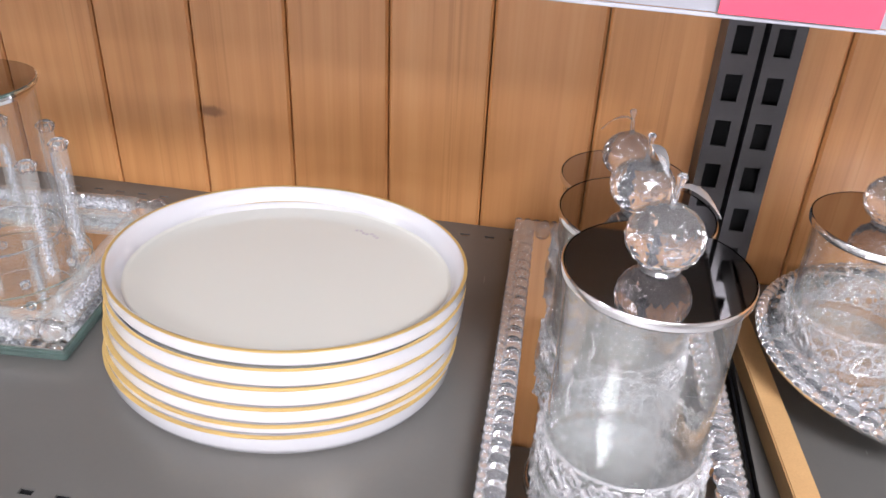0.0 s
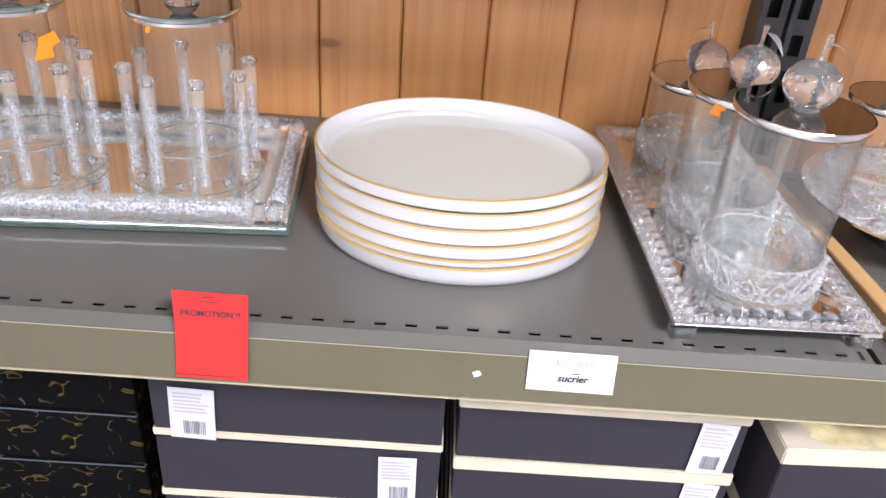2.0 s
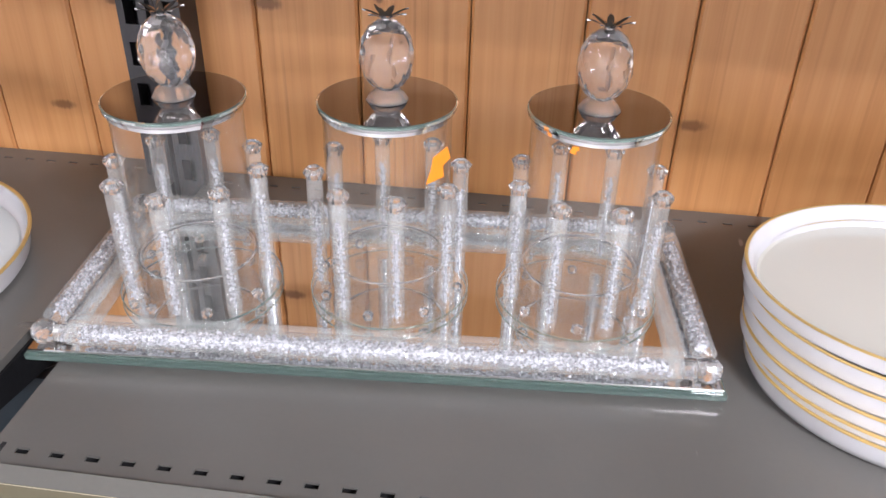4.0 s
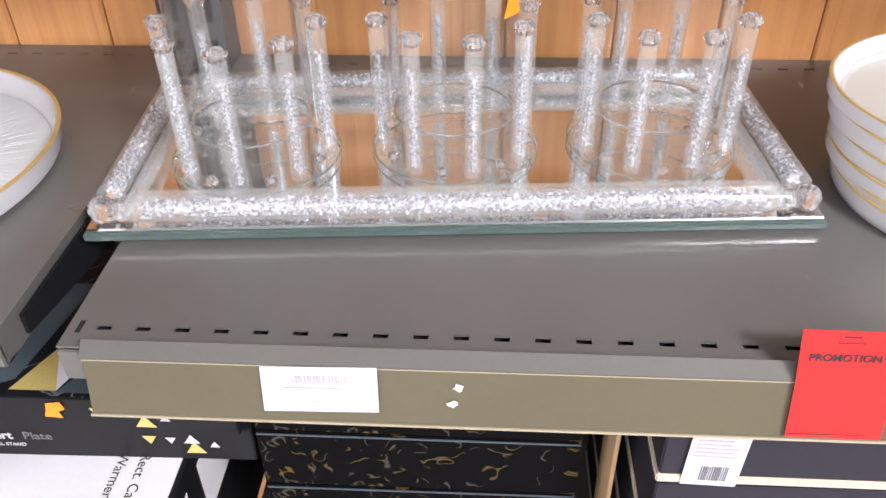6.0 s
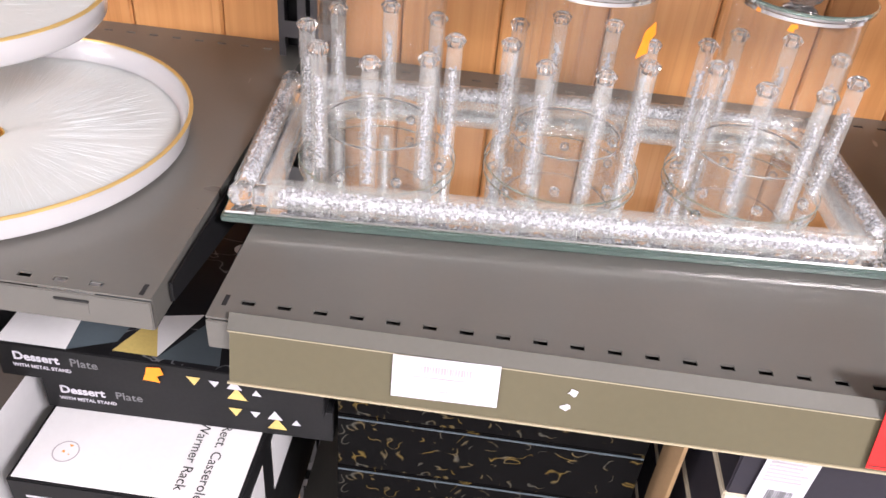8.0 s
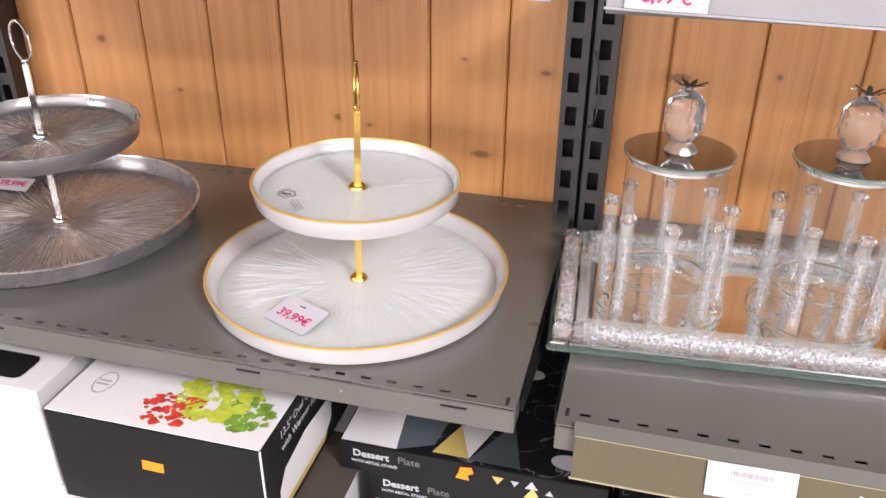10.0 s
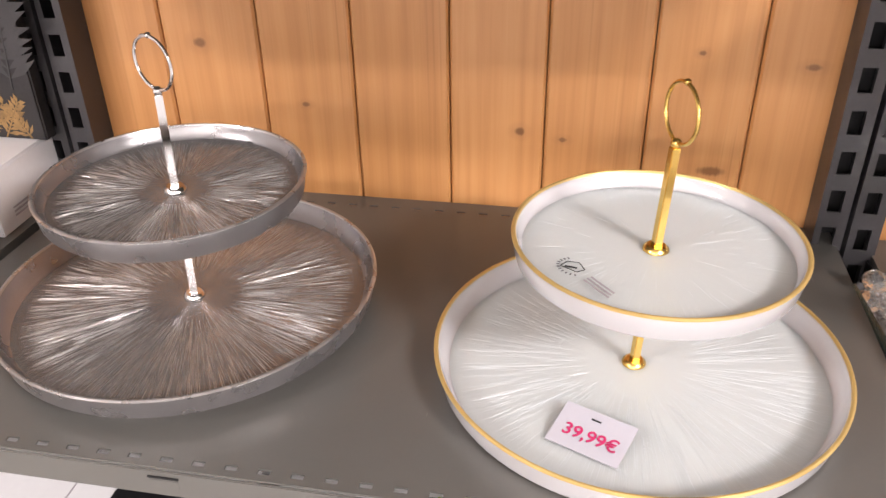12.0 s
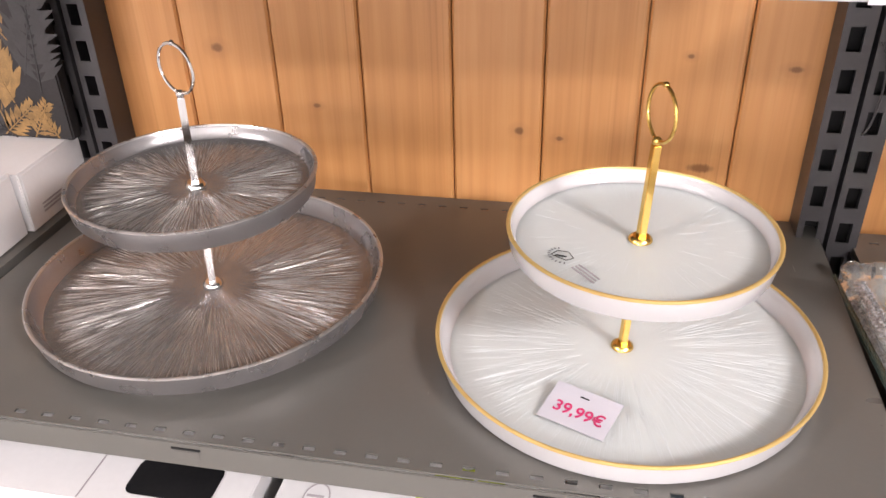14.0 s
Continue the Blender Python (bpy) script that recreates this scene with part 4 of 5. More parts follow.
def scroll(bm, R, ang, zc, w, h, r, lean=0.0):
    """One looped crystal stroke lying on a cylinder of radius R."""
    n, k = 14, 6
    rings = []
    for i in range(n):
        t = 2 * math.pi * i / n
        u, v = w * math.cos(t) * (1 - 0.25 * math.sin(t)), h * math.sin(t)
        u, v = u * math.cos(lean) - v * math.sin(lean), u * math.sin(lean) + v * math.cos(lean)
        ring = []
        for q in range(k):
            b = 2 * math.pi * q / k
            grow = 1 + r * math.cos(b) / max(w, h)
            rad = R + r * math.sin(b) + 0.0012 * math.sin(t)
            a = ang + u * grow / R
            ring.append(bm.verts.new((rad * math.cos(a), rad * math.sin(a), zc + v * grow)))
        rings.append(ring)
    for i in range(n):
        a, b = rings[i], rings[(i + 1) % n]
        for q in range(k):
            bm.faces.new((a[q], a[(q + 1) % k], b[(q + 1) % k], b[q]))


def lace_band(R, z, count, parent, seed):
    """A crown of crystal scrolls: large loops, small side loops, buds and a row of petals above."""
    rnd = random.Random(seed)
    bm = bmesh.new()
    for k in range(count):
        a = 2 * math.pi * (k + rnd.uniform(-0.06, 0.06)) / count
        half = math.pi / count
        f = rnd.uniform(0.9, 1.12)
        scroll(bm, R, a, z + 0.0105 * f, 0.0072, 0.0095 * f, 0.0014, rnd.uniform(-0.15, 0.15))
        scroll(bm, R + 0.0010, a, z + 0.0085, 0.0032, 0.0042, 0.0011)
        for sgn in (-1, 1):
            scroll(bm, R - 0.0006, a + sgn * half * 0.72, z + 0.0060, 0.0040, 0.0048, 0.0012, sgn * 0.5)
            scroll(bm, R - 0.0012, a + sgn * half * 0.55, z + 0.0235 * f, 0.0034, 0.0050, 0.0010, sgn * 0.7)
        scroll(bm, R - 0.0010, a + half, z + 0.0215, 0.0058, 0.0080 * f, 0.0012, rnd.uniform(-0.2, 0.2))
        for b, zz, rr in ((a, 0.0215 * f, 0.0024), (a + half, 0.0315, 0.0021), (a + half, 0.0130, 0.0026)):
            ball((R + 0.0008) * math.cos(b), (R + 0.0008) * math.sin(b), z + zz, rr, 1, bm)
    bmesh.ops.recalc_face_normals(bm, faces=bm.faces)
    return part("lace_border", bm, SILVERLACE, parent, "pierced border of clear crystal scrolls", smooth=True)


FACET = pane_glass("facet_glass", (0.97, 0.98, 0.99), 0.12, 0.05, 2.4, 0.45)
SILVERLACE = mat("silvered_crystal", (0.98, 0.98, 0.99), 0.03, 0.0, Transmission_Weight=0.82, IOR=1.5)


def apple_jar(x, y, z, turn, lid_r=0.0535, h=0.150, knob="apple"):
    j = thing("sugar_jar", x, y, z, "clear glass jar with pierced silver base, crystal apple lid", "jar", "apple jars", rz=turn)
    part("glass_body", lathe([(0.047, 0.003), (0.0495, 0.006), (0.0500, h), (0.0480, h), (0.0475, 0.009), (0, 0.008)], 56), GLASS, j, smooth=True)
    part("base_rim", lathe([(0, 0.0), (0.056, 0.0), (0.0575, 0.002), (0.0565, 0.004), (0.0505, 0.0045), (0, 0.0045)], 56), BASEGLASS, j, smooth=True)
    lace_band(0.0535, 0.0035, 14, j, int(turn) + 200)
    n = 40
    bm = bmesh.new()
    rows = [[bm.verts.new(((r + 0.0012 * ((k + o) % 2)) * math.cos(2 * math.pi * k / n), (r + 0.0012 * ((k + o) % 2)) * math.sin(2 * math.pi * k / n), z)) for k in range(n)] for o, (r, z) in enumerate(((0.0525, 0.0045), (0.0535, 0.009), (0.0515, 0.015), (0.0520, 0.021), (0.0506, 0.028), (0.0508, 0.034)))]
    for a, b in zip(rows, rows[1:]):
        for k in range(n):
            bm.faces.new((a[k], a[(k + 1) % n], b[(k + 1) % n], b[k]))
    part("faceted_band", bm, FACET, j, "faceted crystal band")
    part("inner_ring", lathe([(0.0506, 0.032), (0.052, 0.0335), (0.0506, 0.035)], 56), SILVERLACE, j, smooth=True)
    lid = part("lid", lathe([(0, 0.004), (lid_r - 0.001, 0.004), (lid_r, 0.003), (lid_r, 0.0), (lid_r - 0.002, -0.0035), (lid_r - 0.0025, -0.0035), (lid_r - 0.003, 0.0), (0, 0.0)], 64), SMOKE, j, "dark polished steel lid", smooth=True, m=pose(0, 0, h + 0.0005))
    part("lid_edge", lathe([(lid_r, 0.0042), (lid_r + 0.0008, 0.003), (lid_r + 0.0006, -0.001), (lid_r - 0.0005, -0.0012)], 64), CHROME, lid, smooth=True)
    k = part("apple_knob", gem(0.0222, 0.0195, 10, 16), CRYSTAL, j, "faceted crystal apple", m=pose(0, 0, h + 0.0245))
    part("knob_foot", lathe([(0, 0), (0.012, 0), (0.009, 0.004), (0, 0.005)], 12), CRYSTAL, k, m=pose(0, 0, -0.0198))
    part("stem", lathe([(0.0034, 0.0), (0.0018, 0.005), (0.0017, 0.016), (0.0030, 0.0215), (0.0022, 0.0225), (0, 0.0222)], 12), BEADGLASS, k, "clear crystal stem", smooth=True, m=pose(0, 0, 0.0165, 4, 7, 0))
    part("leaf", blade(0.024, 0.0085, 0.008, 0.022), SILVERLACE, k, "drooping clear crystal leaf", smooth=True, m=pose(0.0020, 0, 0.0315))
    return j


apple_jar(0.931, -0.338, ZB + 0.0188, -12, 0.0535, 0.152)
apple_jar(0.926, -0.229, ZB + 0.0188, -60, 0.0535, 0.129)
apple_jar(0.925, -0.098, ZB + 0.0188, 165, 0.0535, 0.0935)
sticker(0.889, -0.268, 1.143, 0.0065, "torn orange price sticker on a glass jar", 0, -30, 6)

# next bay: round tray with a jar, wooden batten
batten = tagged(part("wooden_batten", block(-0.0095, 0.0095, -0.23, 0.22, 0.0, 0.020, 0.001), BATTEN, m=pose(1.0585, -0.24, 0.9722, 0, 0, 5)), "raw pine batten lying along the shelf end", "batten")
RT = thing("round_beaded_tray", 1.176, -0.162, 0.9722, "round mirror tray on a foot with a wide crystal bead border", "tray")
part("tray_foot", lathe([(0.055, 0.0), (0.058, 0.004), (0.030, 0.020), (0.026, 0.040), (0, 0.040)], 40), CHROME, RT, smooth=True)
part("mirror_top", lathe([(0, 0.040), (0.095, 0.040), (0.128, 0.046), (0.129, 0.049), (0.095, 0.0445), (0, 0.0445)], 72), MIRROR, RT, smooth=True)
pts = []
for R, s, n in ((0.126, 1.0, 84), (0.113, 1.7, 46), (0.098, 1.2, 56)):
    pts += [(R * math.cos(2 * math.pi * i / n), R * math.sin(2 * math.pi * i / n), 0.0505 - (0.128 - R) * 0.08, s) for i in range(n)]
beads(RT, pts, 0.0048)
apple_jar(1.118, -0.152, 0.9722 + 0.0448, 60, 0.054, 0.105)


# ---- boxes under the shelves ----
def carton(name, x0, x1, y0, y1, z0, z1, material, label, group="", turn=0.0, lid=None, lid_h=0.0, lip=0.0015, under=None):
    """A cardboard box; lid: a band round its top, under: a band round its bottom."""
    c = thing(name, (x0 + x1) / 2, y0, z0, label, "box", group, rz=turn)
    w, d, h = (x1 - x0) / 2, y1 - y0, z1 - z0
    part("body", block(-w, w, 0, d, 0.0004, h, 0.0012), material, c)
    if lid:
        part("lid_band", block(-w - lip, w + lip, -lip, d + lip, h - lid_h, h + 0.001, 0.0012), lid, c)
    if under:
        part("bottom_tray", block(-w - lip, w + lip, -lip, d, -0.0, under[1], 0.0012), under[0], c)
    return c


def box_label(c, x, z, w, h, seed, tilt=0.0):
    """A paper sticker on a box front; x from the box's middle."""
    s = part("paper_label", sheet([(-w / 2, -h / 2), (w / 2, -h / 2), (w / 2, h / 2), (-w / 2, h / 2)], 0.0003), PAPER, c, "white paper label with barcode", m=pose(x, -0.0026, z, 0, tilt, 0))
    bars(s, GREYPRINT, pose(0.002, -0.0003, -h * 0.27), w * 0.5, h * 0.26, 13, seed)
    lines(s, GREYINK, pose(0, -0.0003, h * 0.22), w * 0.8, h * 0.42, 6, seed + 1)
    return s


LOW = 0.5205
zs = [LOW, 0.595, 0.680, 0.761, 0.8395, 0.915]
for i in range(5):
    c = carton("plate_box", 0.4035, 0.668, -0.400, -0.12, zs[i], zs[i + 1] - 0.0015, AUBERGINE, "dark aubergine card box with a white bottom edge, stacked", "stacked dark boxes", (0, 0.3, -0.4, 0.3, 0)[i], under=(OFFWHITE, 0.0085))
    if i == 4:
        box_label(c, -0.095, 0.030, 0.041, 0.060, 40, 2)
    if i == 3:
        box_label(c, 0.093, 0.040, 0.036, 0.060, 42, -1)
zs = [LOW, 0.620, 0.700, 0.778, 0.8355, 0.912]
for i in range(5):
    c = carton("plate_box", 0.682, 0.943, -0.400, -0.12, zs[i], zs[i + 1] - 0.0015, AUBERGINE, "dark aubergine card box with a cream lid edge, stacked", "stacked dark boxes", (0.3, 0, -0.3, 0.2, 0)[i], lid=OFFWHITE, lid_h=0.0135 if i > 2 else 0.008)
    if i > 2:
        box_label(c, 0.103, zs[i + 1] - zs[i] - 0.044, 0.034, 0.062, 50 + i, 3)
zs = [LOW, 0.66, 0.78, 0.893]
for i in range(3):
    carton("plate_box", 0.972, 1.235, -0.415, -0.12, zs[i], zs[i + 1] - 0.0015, AUBERGINE, "dark box with a stained cream lid, taped", "stacked dark boxes", 2 if i == 2 else 0, lid=OFFWHITE, lid_h=0.019)
zs = [LOW, 0.578, 0.650, 0.7225, 0.7955, 0.868]
for i in range(5):
    c = carton("gilt_box", 0.075, 0.358, -0.330, -0.08, zs[i], zs[i + 1] - 0.0012, GILTBLACK, "black box printed with gold swirls, stacked", "stacked gilt boxes", (0.2, -0.3, 0.3, 0, -0.2)[i])
    part("lid_seam", block(-0.1405, 0.1405, -0.0012, 0.0, zs[i + 1] - zs[i] - 0.0042, zs[i + 1] - zs[i] - 0.003), TEAL, c)
flap = thing("cardboard_sheet", 0.384, -0.345, LOW, "upright brown cardboard sheet between box stacks", "cardboard")
part("sheet", block(-0.0018, 0.0018, 0, 0.05, 0, 0.36, 0.0008), CARDBOARD, flap)
part("torn_edge", block(0.010, 0.0120, 0.0, 0.04, 0.27, 0.365, 0.0006), CARDBOARD, flap, m=pose(0, 0, 0, 0, 3, 0))

YELLOWTAPE = worn("yellowed_tape", (0.56, 0.47, 0.26), 0.35, 0, 0.35, 60)
bm = block(-0.030, 0.034, -0.0005, 0.0, 0, 0.0195)
rnd = random.Random(17)
ring = [(0.040 * math.cos(a) * rnd.uniform(0.75, 1.15), 0.034 + 0.034 * math.sin(a) * rnd.uniform(0.8, 1.1)) for a in [k * math.pi / 8 for k in range(16)]]
bm.faces.new([bm.verts.new((x, max(y, 0.0), 0.0203)) for x, y in ring])
bm.faces.new([bm.verts.new((x * 0.5 + 0.030, max(y, 0.0) * 0.8, 0.0206)) for x, y in ring])
tape = part("tape", bm, YELLOWTAPE, m=pose(1.030, -0.4168, 0.8725, 0, 0, 2))
tagged(tape, "patch of yellowed tape on a stained box lid", "tape")

# boxes under the left shelf
white = carton("white_carton", -0.690, -0.232, -0.480, -0.05, LOW, 0.793, WHITECARD, "large plain white carton with a cut hand hole", "white cartons")
# flat dark sheet on the lid, coloured like the shaded inside of the hole
part("hand_hole", block(-0.05, 0.05, 0.05, 0.20, 0.0, 0.0008, 0.0), HOLLOW, white, "dark hand hole", m=pose(0.192, 0, 0.273))
tall = carton("white_carton", -0.862, -0.534, -0.445, -0.05, 0.794, 0.925, WHITECARD, "white carton with a black hand hole on top", "white cartons")
hole = bmesh.new()
edge = []
for cx, cy, a0 in ((0.031, 0.012, 0), (-0.031, 0.012, 90), (-0.031, -0.012, 180), (0.031, -0.012, 270)):
    edge += [(cx + 0.009 * math.cos(radians(a0 + b)), cy + 0.009 * math.sin(radians(a0 + b))) for b in (0, 30, 60, 90)]
hole.faces.new([hole.verts.new((x, y, 0.0008)) for x, y in edge])
# no real opening: a black face paints the shade inside this hole
part("hand_hole", hole, BLACKCARD, tall, "dark hand hole", m=pose(0.092, 0.034, 0.1312))
part("fold_line", block(-0.0006, 0.0006, 0.002, 0.38, 0, 0.0004), GREYINK, tall, m=pose(0.015, 0, 0.1312))

cass = thing("casserole_box", -0.3945, -0.457, 0.7945, "black and white casserole box printed with vegetables on its lid", "box")
part("body", block(-0.1235, 0.1235, 0, 0.245, 0, 0.1205, 0.0012), BLACKCARD, cass)
top = part("printed_lid", block(-0.1225, 0.1225, 0.001, 0.244, 0.1207, 0.1219), WHITECARD, cass, "white printed lid")


def blob(cx, cy, r, n, seed, material, name, parent, z, squash=1.0):
    rnd = random.Random(seed)
    bm = bmesh.new()
    for k in range(n):
        a, q = rnd.uniform(0, 6.28), r * math.sqrt(rnd.random())
        w = r * rnd.uniform(0.10, 0.26)
        pts = [(cx + q * math.cos(a) + w * rnd.uniform(0.5, 1.1) * math.cos(b), cy + (q * math.sin(a)) * squash + w * rnd.uniform(0.5, 1.1) * math.sin(b) * squash) for b in [i * 0.785 for i in range(8)]]
        bm.faces.new([bm.verts.new((x, y, z + k * 0.000004)) for x, y in pts])
    return part(name, bm, material, parent)


ZP = 0.12215
blob(0.004, 0.034, 0.032, 60, 3, TOMATO, "tomato_print", top, ZP, 0.85)
blob(0.044, 0.068, 0.042, 90, 4, LEAFLIME, "lettuce_print", top, ZP + 0.0004, 1.0)
blob(0.024, 0.046, 0.016, 14, 14, TOMATO, "pepper_print", top, ZP + 0.0009, 0.8)
blob(0.006, 0.050, 0.018, 10, 15, WHITECARD, "radish_print", top, ZP + 0.0012, 0.5)
blob(0.090, 0.046, 0.026, 70, 5, LEAFGREEN, "parsley_print", top, ZP + 0.0004, 1.0)
part("oval_mark", lathe([(0.016, 0), (0.016, 0.0003), (0.0145, 0.0003), (0.0145, 0)], 28, 0.75, 1.15), GREYINK, top, "grey oval mark", m=pose(-0.087, 0.055, ZP))
lines(top, GREYINK, pose(-0.087, 0.055, ZP + 0.0002, -90), 0.018, 0.012, 2, 61, "mark_lettering")
part("white_corner", block(0.1222, 0.1238, -0.0006, 0.0012, 0.0, 0.12), WHITECARD, cass)
SIDE = pose(0, 0, 0, 90, 0, 90)
words('13.5" Oval Casserole', 0.0140, PAPER, cass, Matrix.Translation((0.1239, 0.102, 0.104)) @ SIDE, "side_lettering")
words("with Warmer Rack", 0.0130, PAPER, cass, Matrix.Translation((0.1239, 0.094, 0.087)) @ SIDE, "side_lettering")
def side_shape(pts, material, name, off, label=""):
    bm = bmesh.new()
    bm.faces.new([bm.verts.new((0.1238 + off, y, z)) for y, z in pts])
    return part(name, bm, material, cass, label)


side_shape([(0.028, 0.014), (0.150, 0.014), (0.172, 0.026), (0.176, 0.046), (0.160, 0.060), (0.100, 0.066), (0.046, 0.058), (0.030, 0.040)], WHITECARD, "side_picture", 0.0, "pale printed casserole picture")
side_shape([(0.034, 0.008), (0.150, 0.008), (0.158, 0.016), (0.034, 0.016)], YELLOW, "picture_base", 0.0002)
side_shape([(0.177 + 0.005 * math.cos(a), 0.050 + 0.006 * math.sin(a)) for a in [k * math.pi / 6 for k in range(12)]], TOMATO, "picture_handle", 0.0003, "red printed handle")
part("front_sticker", sheet([(-0.013, -0.006), (0.012, -0.0065), (0.013, 0.006), (-0.012, 0.0065)], 0.0003), ORANGE, cass, "orange price sticker", m=pose(-0.003, -0.0004, 0.071))

rack = thing("casserole_box", -0.100, -0.416, LOW, "white-topped casserole and warmer rack box with black sides", "box")
part("body", block(-0.105, 0.105, 0, 0.30, 0, 0.2285, 0.0012), BLACKCARD, rack)
top = part("printed_lid", block(-0.101, 0.101, 0.003, 0.297, 0.2287, 0.2299), WHITECARD, rack, "white printed lid")
words("13.5\" Rect. Casserole", 0.0138, INK, top, Matrix.Translation((0.067, 0.064, 0.2302)) @ pose(0, 0, 0, 0, 0, -90), "lid_lettering")
words("with Warmer Rack", 0.0138, INK, top, Matrix.Translation((0.047, 0.066, 0.2302)) @ pose(0, 0, 0, 0, 0, -90), "lid_lettering")
part("round_mark", lathe([(0.012, 0), (0.012, 0.0003), (0.011, 0.0003), (0.011, 0)], 28), GREYINK, top, m=pose(-0.067, 0.036, 0.2300))
blob(-0.067, 0.036, 0.008, 5, 8, ORANGE, "mark_print", top, 0.2302)
for k, (y0, y1) in enumerate(((0.008, 0.07), (0.10, 0.18), (0.20, 0.27))):
    part("side_picture", block(0.1052, 0.1056, y0, y1, 0.13, 0.205), WHITECARD, rack)
lines(rack, PAPER, pose(-0.03, -0.0004, 0.205), 0.12, 0.012, 2, 77, "front_print")


def dessert_box(x0, x1, y0, z0, h, turn, with_print):
    b = thing("dessert_plate_box", (x0 + x1) / 2, y0, z0, "flat black dessert plate box with gold and white triangles", "box", "dessert plate boxes", rz=turn)
    w = (x1 - x0) / 2
    part("body", block(-w, w, 0, 0.25, 0, h, 0.001), BLACKCARD, b)
    words("Dessert", 0.0135, PAPER, b, Matrix.Translation((-w + 0.038, -0.0005, h * 0.66)) @ FRONT, "front_lettering", 0, 0.0004)
    words("Plate", 0.0135, GREYPRINT, b, Matrix.Translation((-w + 0.083, -0.0005, h * 0.66)) @ FRONT, "front_lettering", 0, 0.0001)
    words("WITH METAL STAND", 0.0058, PAPER, b, Matrix.Translation((-w + 0.042, -0.0005, h * 0.38)) @ FRONT, "front_lettering", 0, 0.0001)
    tri = lambda s, up: [(-s, -s * 0.8 * up), (s, -s * 0.8 * up), (0, s * 0.8 * up)]
    for dx, s, up, dz, mt in ((0.185, 0.0065, -1, 0.62, YELLOW), (0.204, 0.0048, -1, 0.62, PAPER), (0.2225, 0.0072, 1, 0.68, PAPER), (0.224, 0.0092, 1, 0.40, YELLOW), (0.2425, 0.0045, 1, 0.52, PAPER)):
        pp = tri(s, up)
        part("triangle_print", sheet(pp if up > 0 else pp[::-1], 0.0002), mt, b, m=pose(-w + dx, -0.0005 - 0.0003 * (mt is PAPER), h * dz))
    if with_print:
        def flat(pts, mt, zz):
            bm = bmesh.new()
            bm.faces.new([bm.verts.new((x, y, zz)) for x, y in pts])
            part("lid_print", bm, mt, b)
        flat([(-w + 0.108, 0.002), (2 * w - w - 0.002, 0.002), (w - 0.002, 0.245), (-w + 0.052, 0.245)], MARBLE, h + 0.0002)
        flat([(-w + 0.002, 0.002), (-w + 0.068, 0.002), (-w + 0.052, 0.15), (-w + 0.002, 0.15)], WHITECARD, h + 0.0003)
        flat([(-w + 0.068, 0.002), (-w + 0.108, 0.020), (-w + 0.128, 0.15), (-w + 0.052, 0.15)], TEAL, h + 0.0003)
        flat([(-w + 0.108, 0.008), (-w + 0.150, 0.008), (-w + 0.130, 0.060)], YELLOW, h + 0.0005)
        flat([(-w + 0.150, 0.008), (-w + 0.172, 0.070), (-w + 0.130, 0.060)], WHITECARD, h + 0.0004)
        flat([(-w + 0.150, 0.006), (-w + 0.208, 0.006), (-w + 0.190, 0.08)], TEAL, h + 0.0006)
        part("oval_mark", lathe([(0, 0.0003), (0.016, 0.0003), (0.016, 0)], 24, 1.2, 0.75), PAPER, b, "white oval mark", m=pose(-w + 0.258, 0.030, h))
        part("red_dot", lathe([(0, 0.0003), (0.008, 0.0003), (0.008, 0)], 20, 1.1, 0.8), RED, b, "red printed dot", m=pose(-w + 0.182, 0.150, h))
        part("pale_print", lathe([(0, 0.0003), (0.02, 0.0003), (0.02, 0)], 20, 1.1, 0.6), WHITECARD, b, m=pose(-w + 0.188, 0.178, h))
    return b


dessert_box(-0.207, 0.070, -0.330, 0.7515, 0.0415, 1.0, False)
dess = dessert_box(-0.240, 0.064, -0.337, 0.7945, 0.0415, 0.0, True)
sticker(-0.092, -0.3385, 0.822, 0.0105, "torn orange price sticker on a flat box", 0, 0, 12)

# left bay: white boxes and a leaf canvas
for x0, x1, y0, y1, z0, z1 in ((-1.30, -0.888, -0.430, -0.170, ZA, 1.084), (-1.32, -0.890, -0.166, -0.045, ZA, 1.079)):
    c = carton("white_carton", x0, x1, y0, y1, z0 + 0.0002, z1, WHITECARD, "white flat carton with grey print, on the shelf", "white cartons", 1.5)
    wx, dy, hz = (x1 - x0) / 2, y1 - y0, z1 - z0
    part("lid_flap", block(-wx, wx - 0.001, 0.0, dy, hz, hz + 0.0014, 0.0004), WHITECARD, c)
    part("tuck_flap", block(wx + 0.0002, wx + 0.0012, 0.004, dy - 0.004, hz * 0.45, hz - 0.002, 0.0003), WHITECARD, c)
    lines(c, GREYINK, pose(wx + 0.0016, dy * 0.45, hz * 0.28, 0, 0, 90), dy * 0.5, 0.014, 3, 81, "side_print")
canvas = thing("leaf_picture", -1.121, -0.064, 1.0805, "charcoal canvas picture painted with ochre and grey palm leaves", "picture")
part("canvas", block(-0.24, 0.24, 0, 0.018, 0, 0.5, 0.002), CANVAS, canvas)


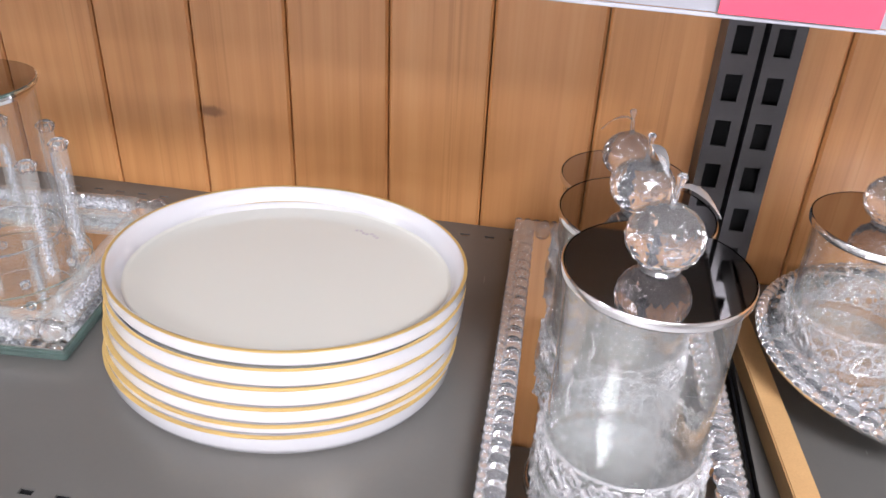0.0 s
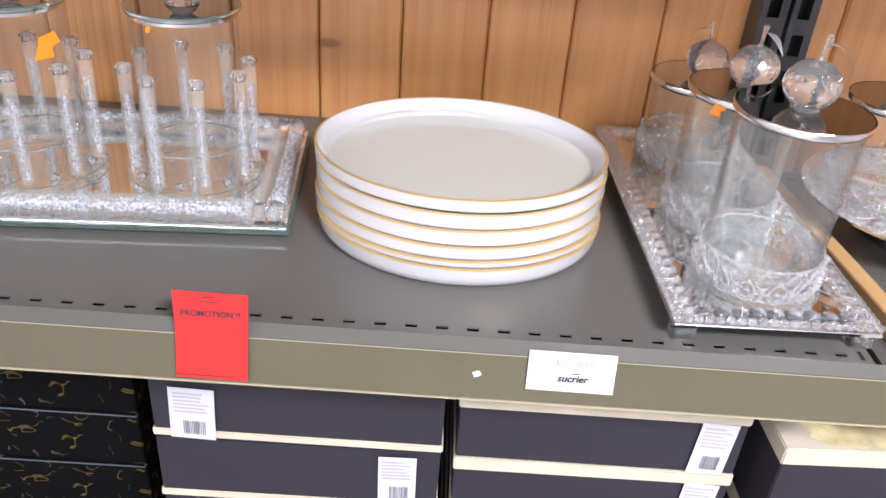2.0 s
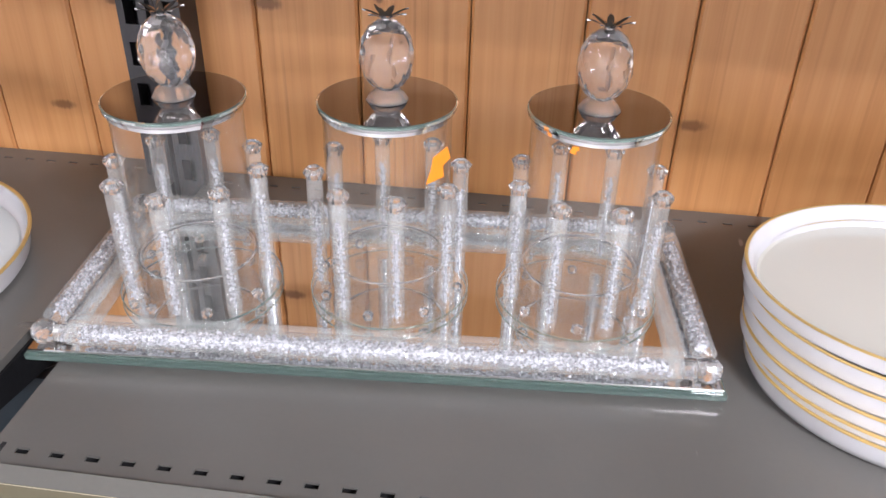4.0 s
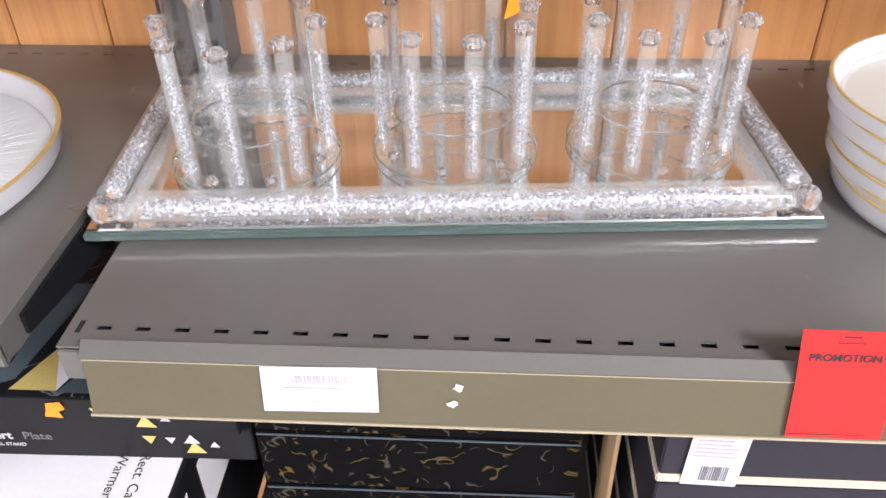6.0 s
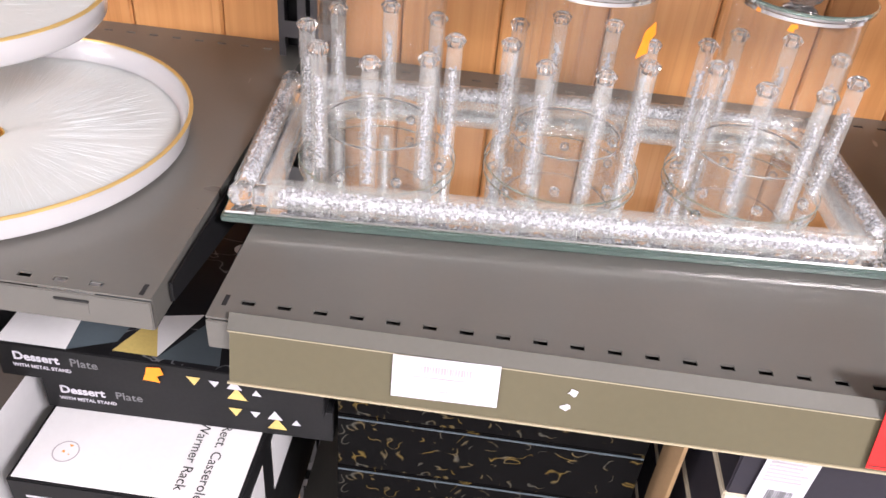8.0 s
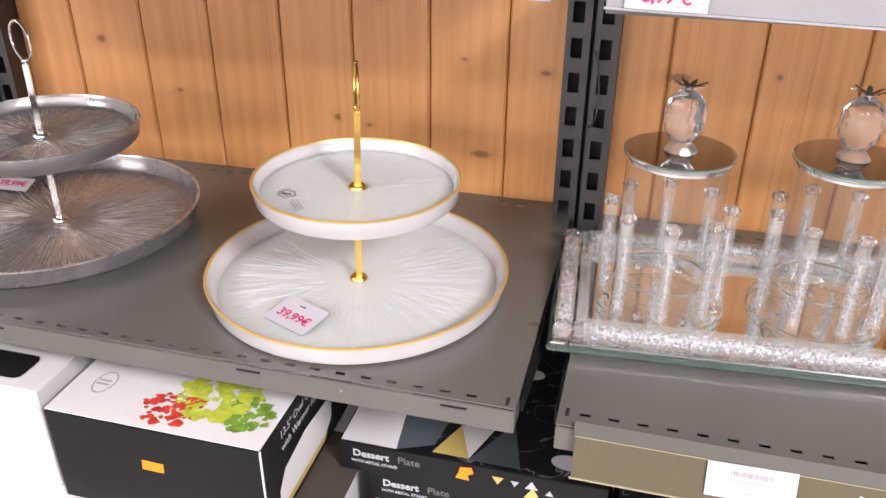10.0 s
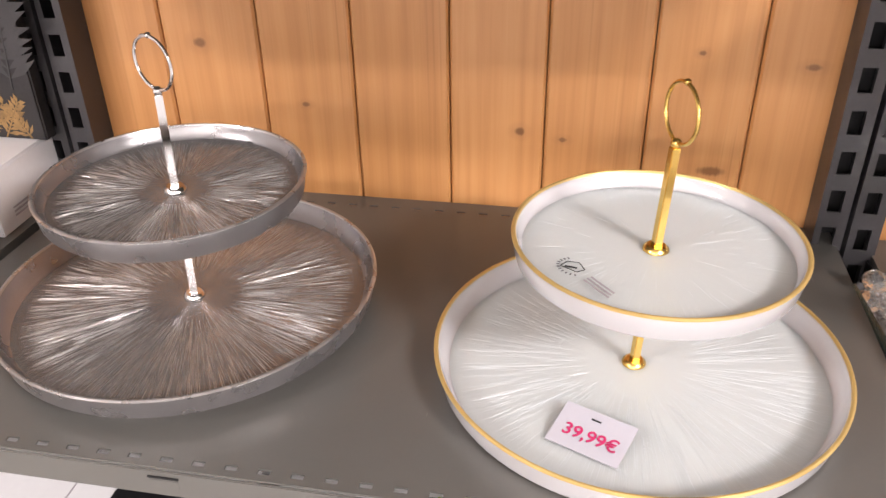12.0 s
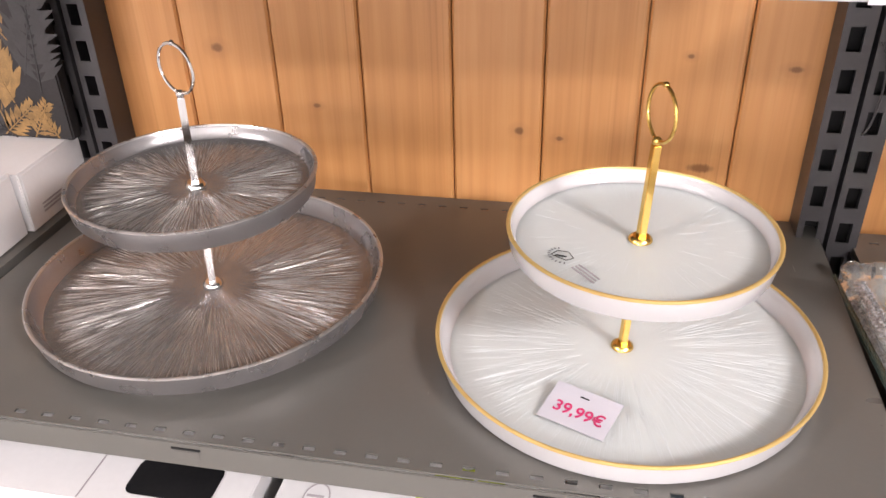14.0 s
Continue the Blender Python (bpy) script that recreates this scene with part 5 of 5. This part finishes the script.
def frond(x, z, length, lean, material, seed, n=9):
    rnd = random.Random(seed)
    bm = bmesh.new()
    for k in range(n):
        u = (k + 1) / n
        px, pz = length * u * math.sin(lean), length * u * math.cos(lean)
        for sgn in (-1, 1):
            a = lean + sgn * rnd.uniform(0.7, 1.0)
            l, w = length * 0.42 * (1.1 - u * 0.6), length * 0.055
            tip = (px + l * math.sin(a), pz + l * math.cos(a))
            nx, nz = math.cos(a) * w, -math.sin(a) * w
            mid = (px + 0.45 * l * math.sin(a), pz + 0.45 * l * math.cos(a))
            bm.faces.new([bm.verts.new((q[0], -0.0003 * (k + 1) / n - 0.0002, q[1])) for q in ((px, pz), (mid[0] + nx, mid[1] + nz), tip, (mid[0] - nx, mid[1] - nz))])
    block(-0.0008, 0.0008, -0.0006, 0, 0, length, bm=bm, m=Matrix.Rotation(lean, 4, "Y"))
    part("painted_leaf", bm, material, canvas, m=pose(x, -0.0003, z))


frond(0.190, 0.002, 0.050, 0.55, LEAFGOLD, 1), frond(0.222, 0.002, 0.036, -0.5, LEAFGOLD, 2), frond(0.150, 0.004, 0.06, 0.9, LEAFGOLD, 11)
frond(0.175, 0.045, 0.11, -0.3, LEAFGOLD, 12, 12), frond(0.215, 0.06, 0.10, 0.1, LEAFGREY, 13), frond(0.165, 0.0, 0.09, -0.9, LEAFGREY, 14), frond(0.19, 0.12, 0.10, -0.6, LEAFGOLD, 15, 12)
frond(0.155, 0.02, 0.16, -0.25, LEAFGOLD, 3, 14), frond(0.10, 0.01, 0.12, -0.6, LEAFGREY, 4), frond(0.20, 0.08, 0.12, 0.35, LEAFGREY, 5)
frond(0.02, 0.02, 0.2, 0.2, LEAFGOLD, 6, 14), frond(-0.1, 0.02, 0.22, -0.2, LEAFGREY, 7, 14)

# ---- pine planks, one by one ----
JOINTS = [-0.753, -0.642, -0.538, -0.433, -0.331, -0.226, -0.124, -0.026, 0.072, 0.176, 0.286, 0.395, 0.497, 0.595, 0.696, 0.794, 0.897]
joints = [JOINTS[0] - 0.104 * k for k in range(12, 0, -1)] + JOINTS + [JOINTS[-1] + 0.103 * k for k in range(1, 13)]
for a, b in zip(joints, joints[1:]):
    bm = bmesh.new()
    w, c = (b - a) / 2 - 0.0008, 0.0026
    prof = [(-w, 0.019), (-w, c), (-w + c, 0.0), (w - c, 0.0), (w, c), (w, 0.019)]
    lo, hi = [[bm.verts.new((x, y, z)) for x, y in prof] for z in (0.0, CEIL)]
    for k in range(5):
        bm.faces.new((lo[k], lo[k + 1], hi[k + 1], hi[k]))
    part("plank", bm, PINE, wall, m=pose((a + b) / 2, 0, 0))
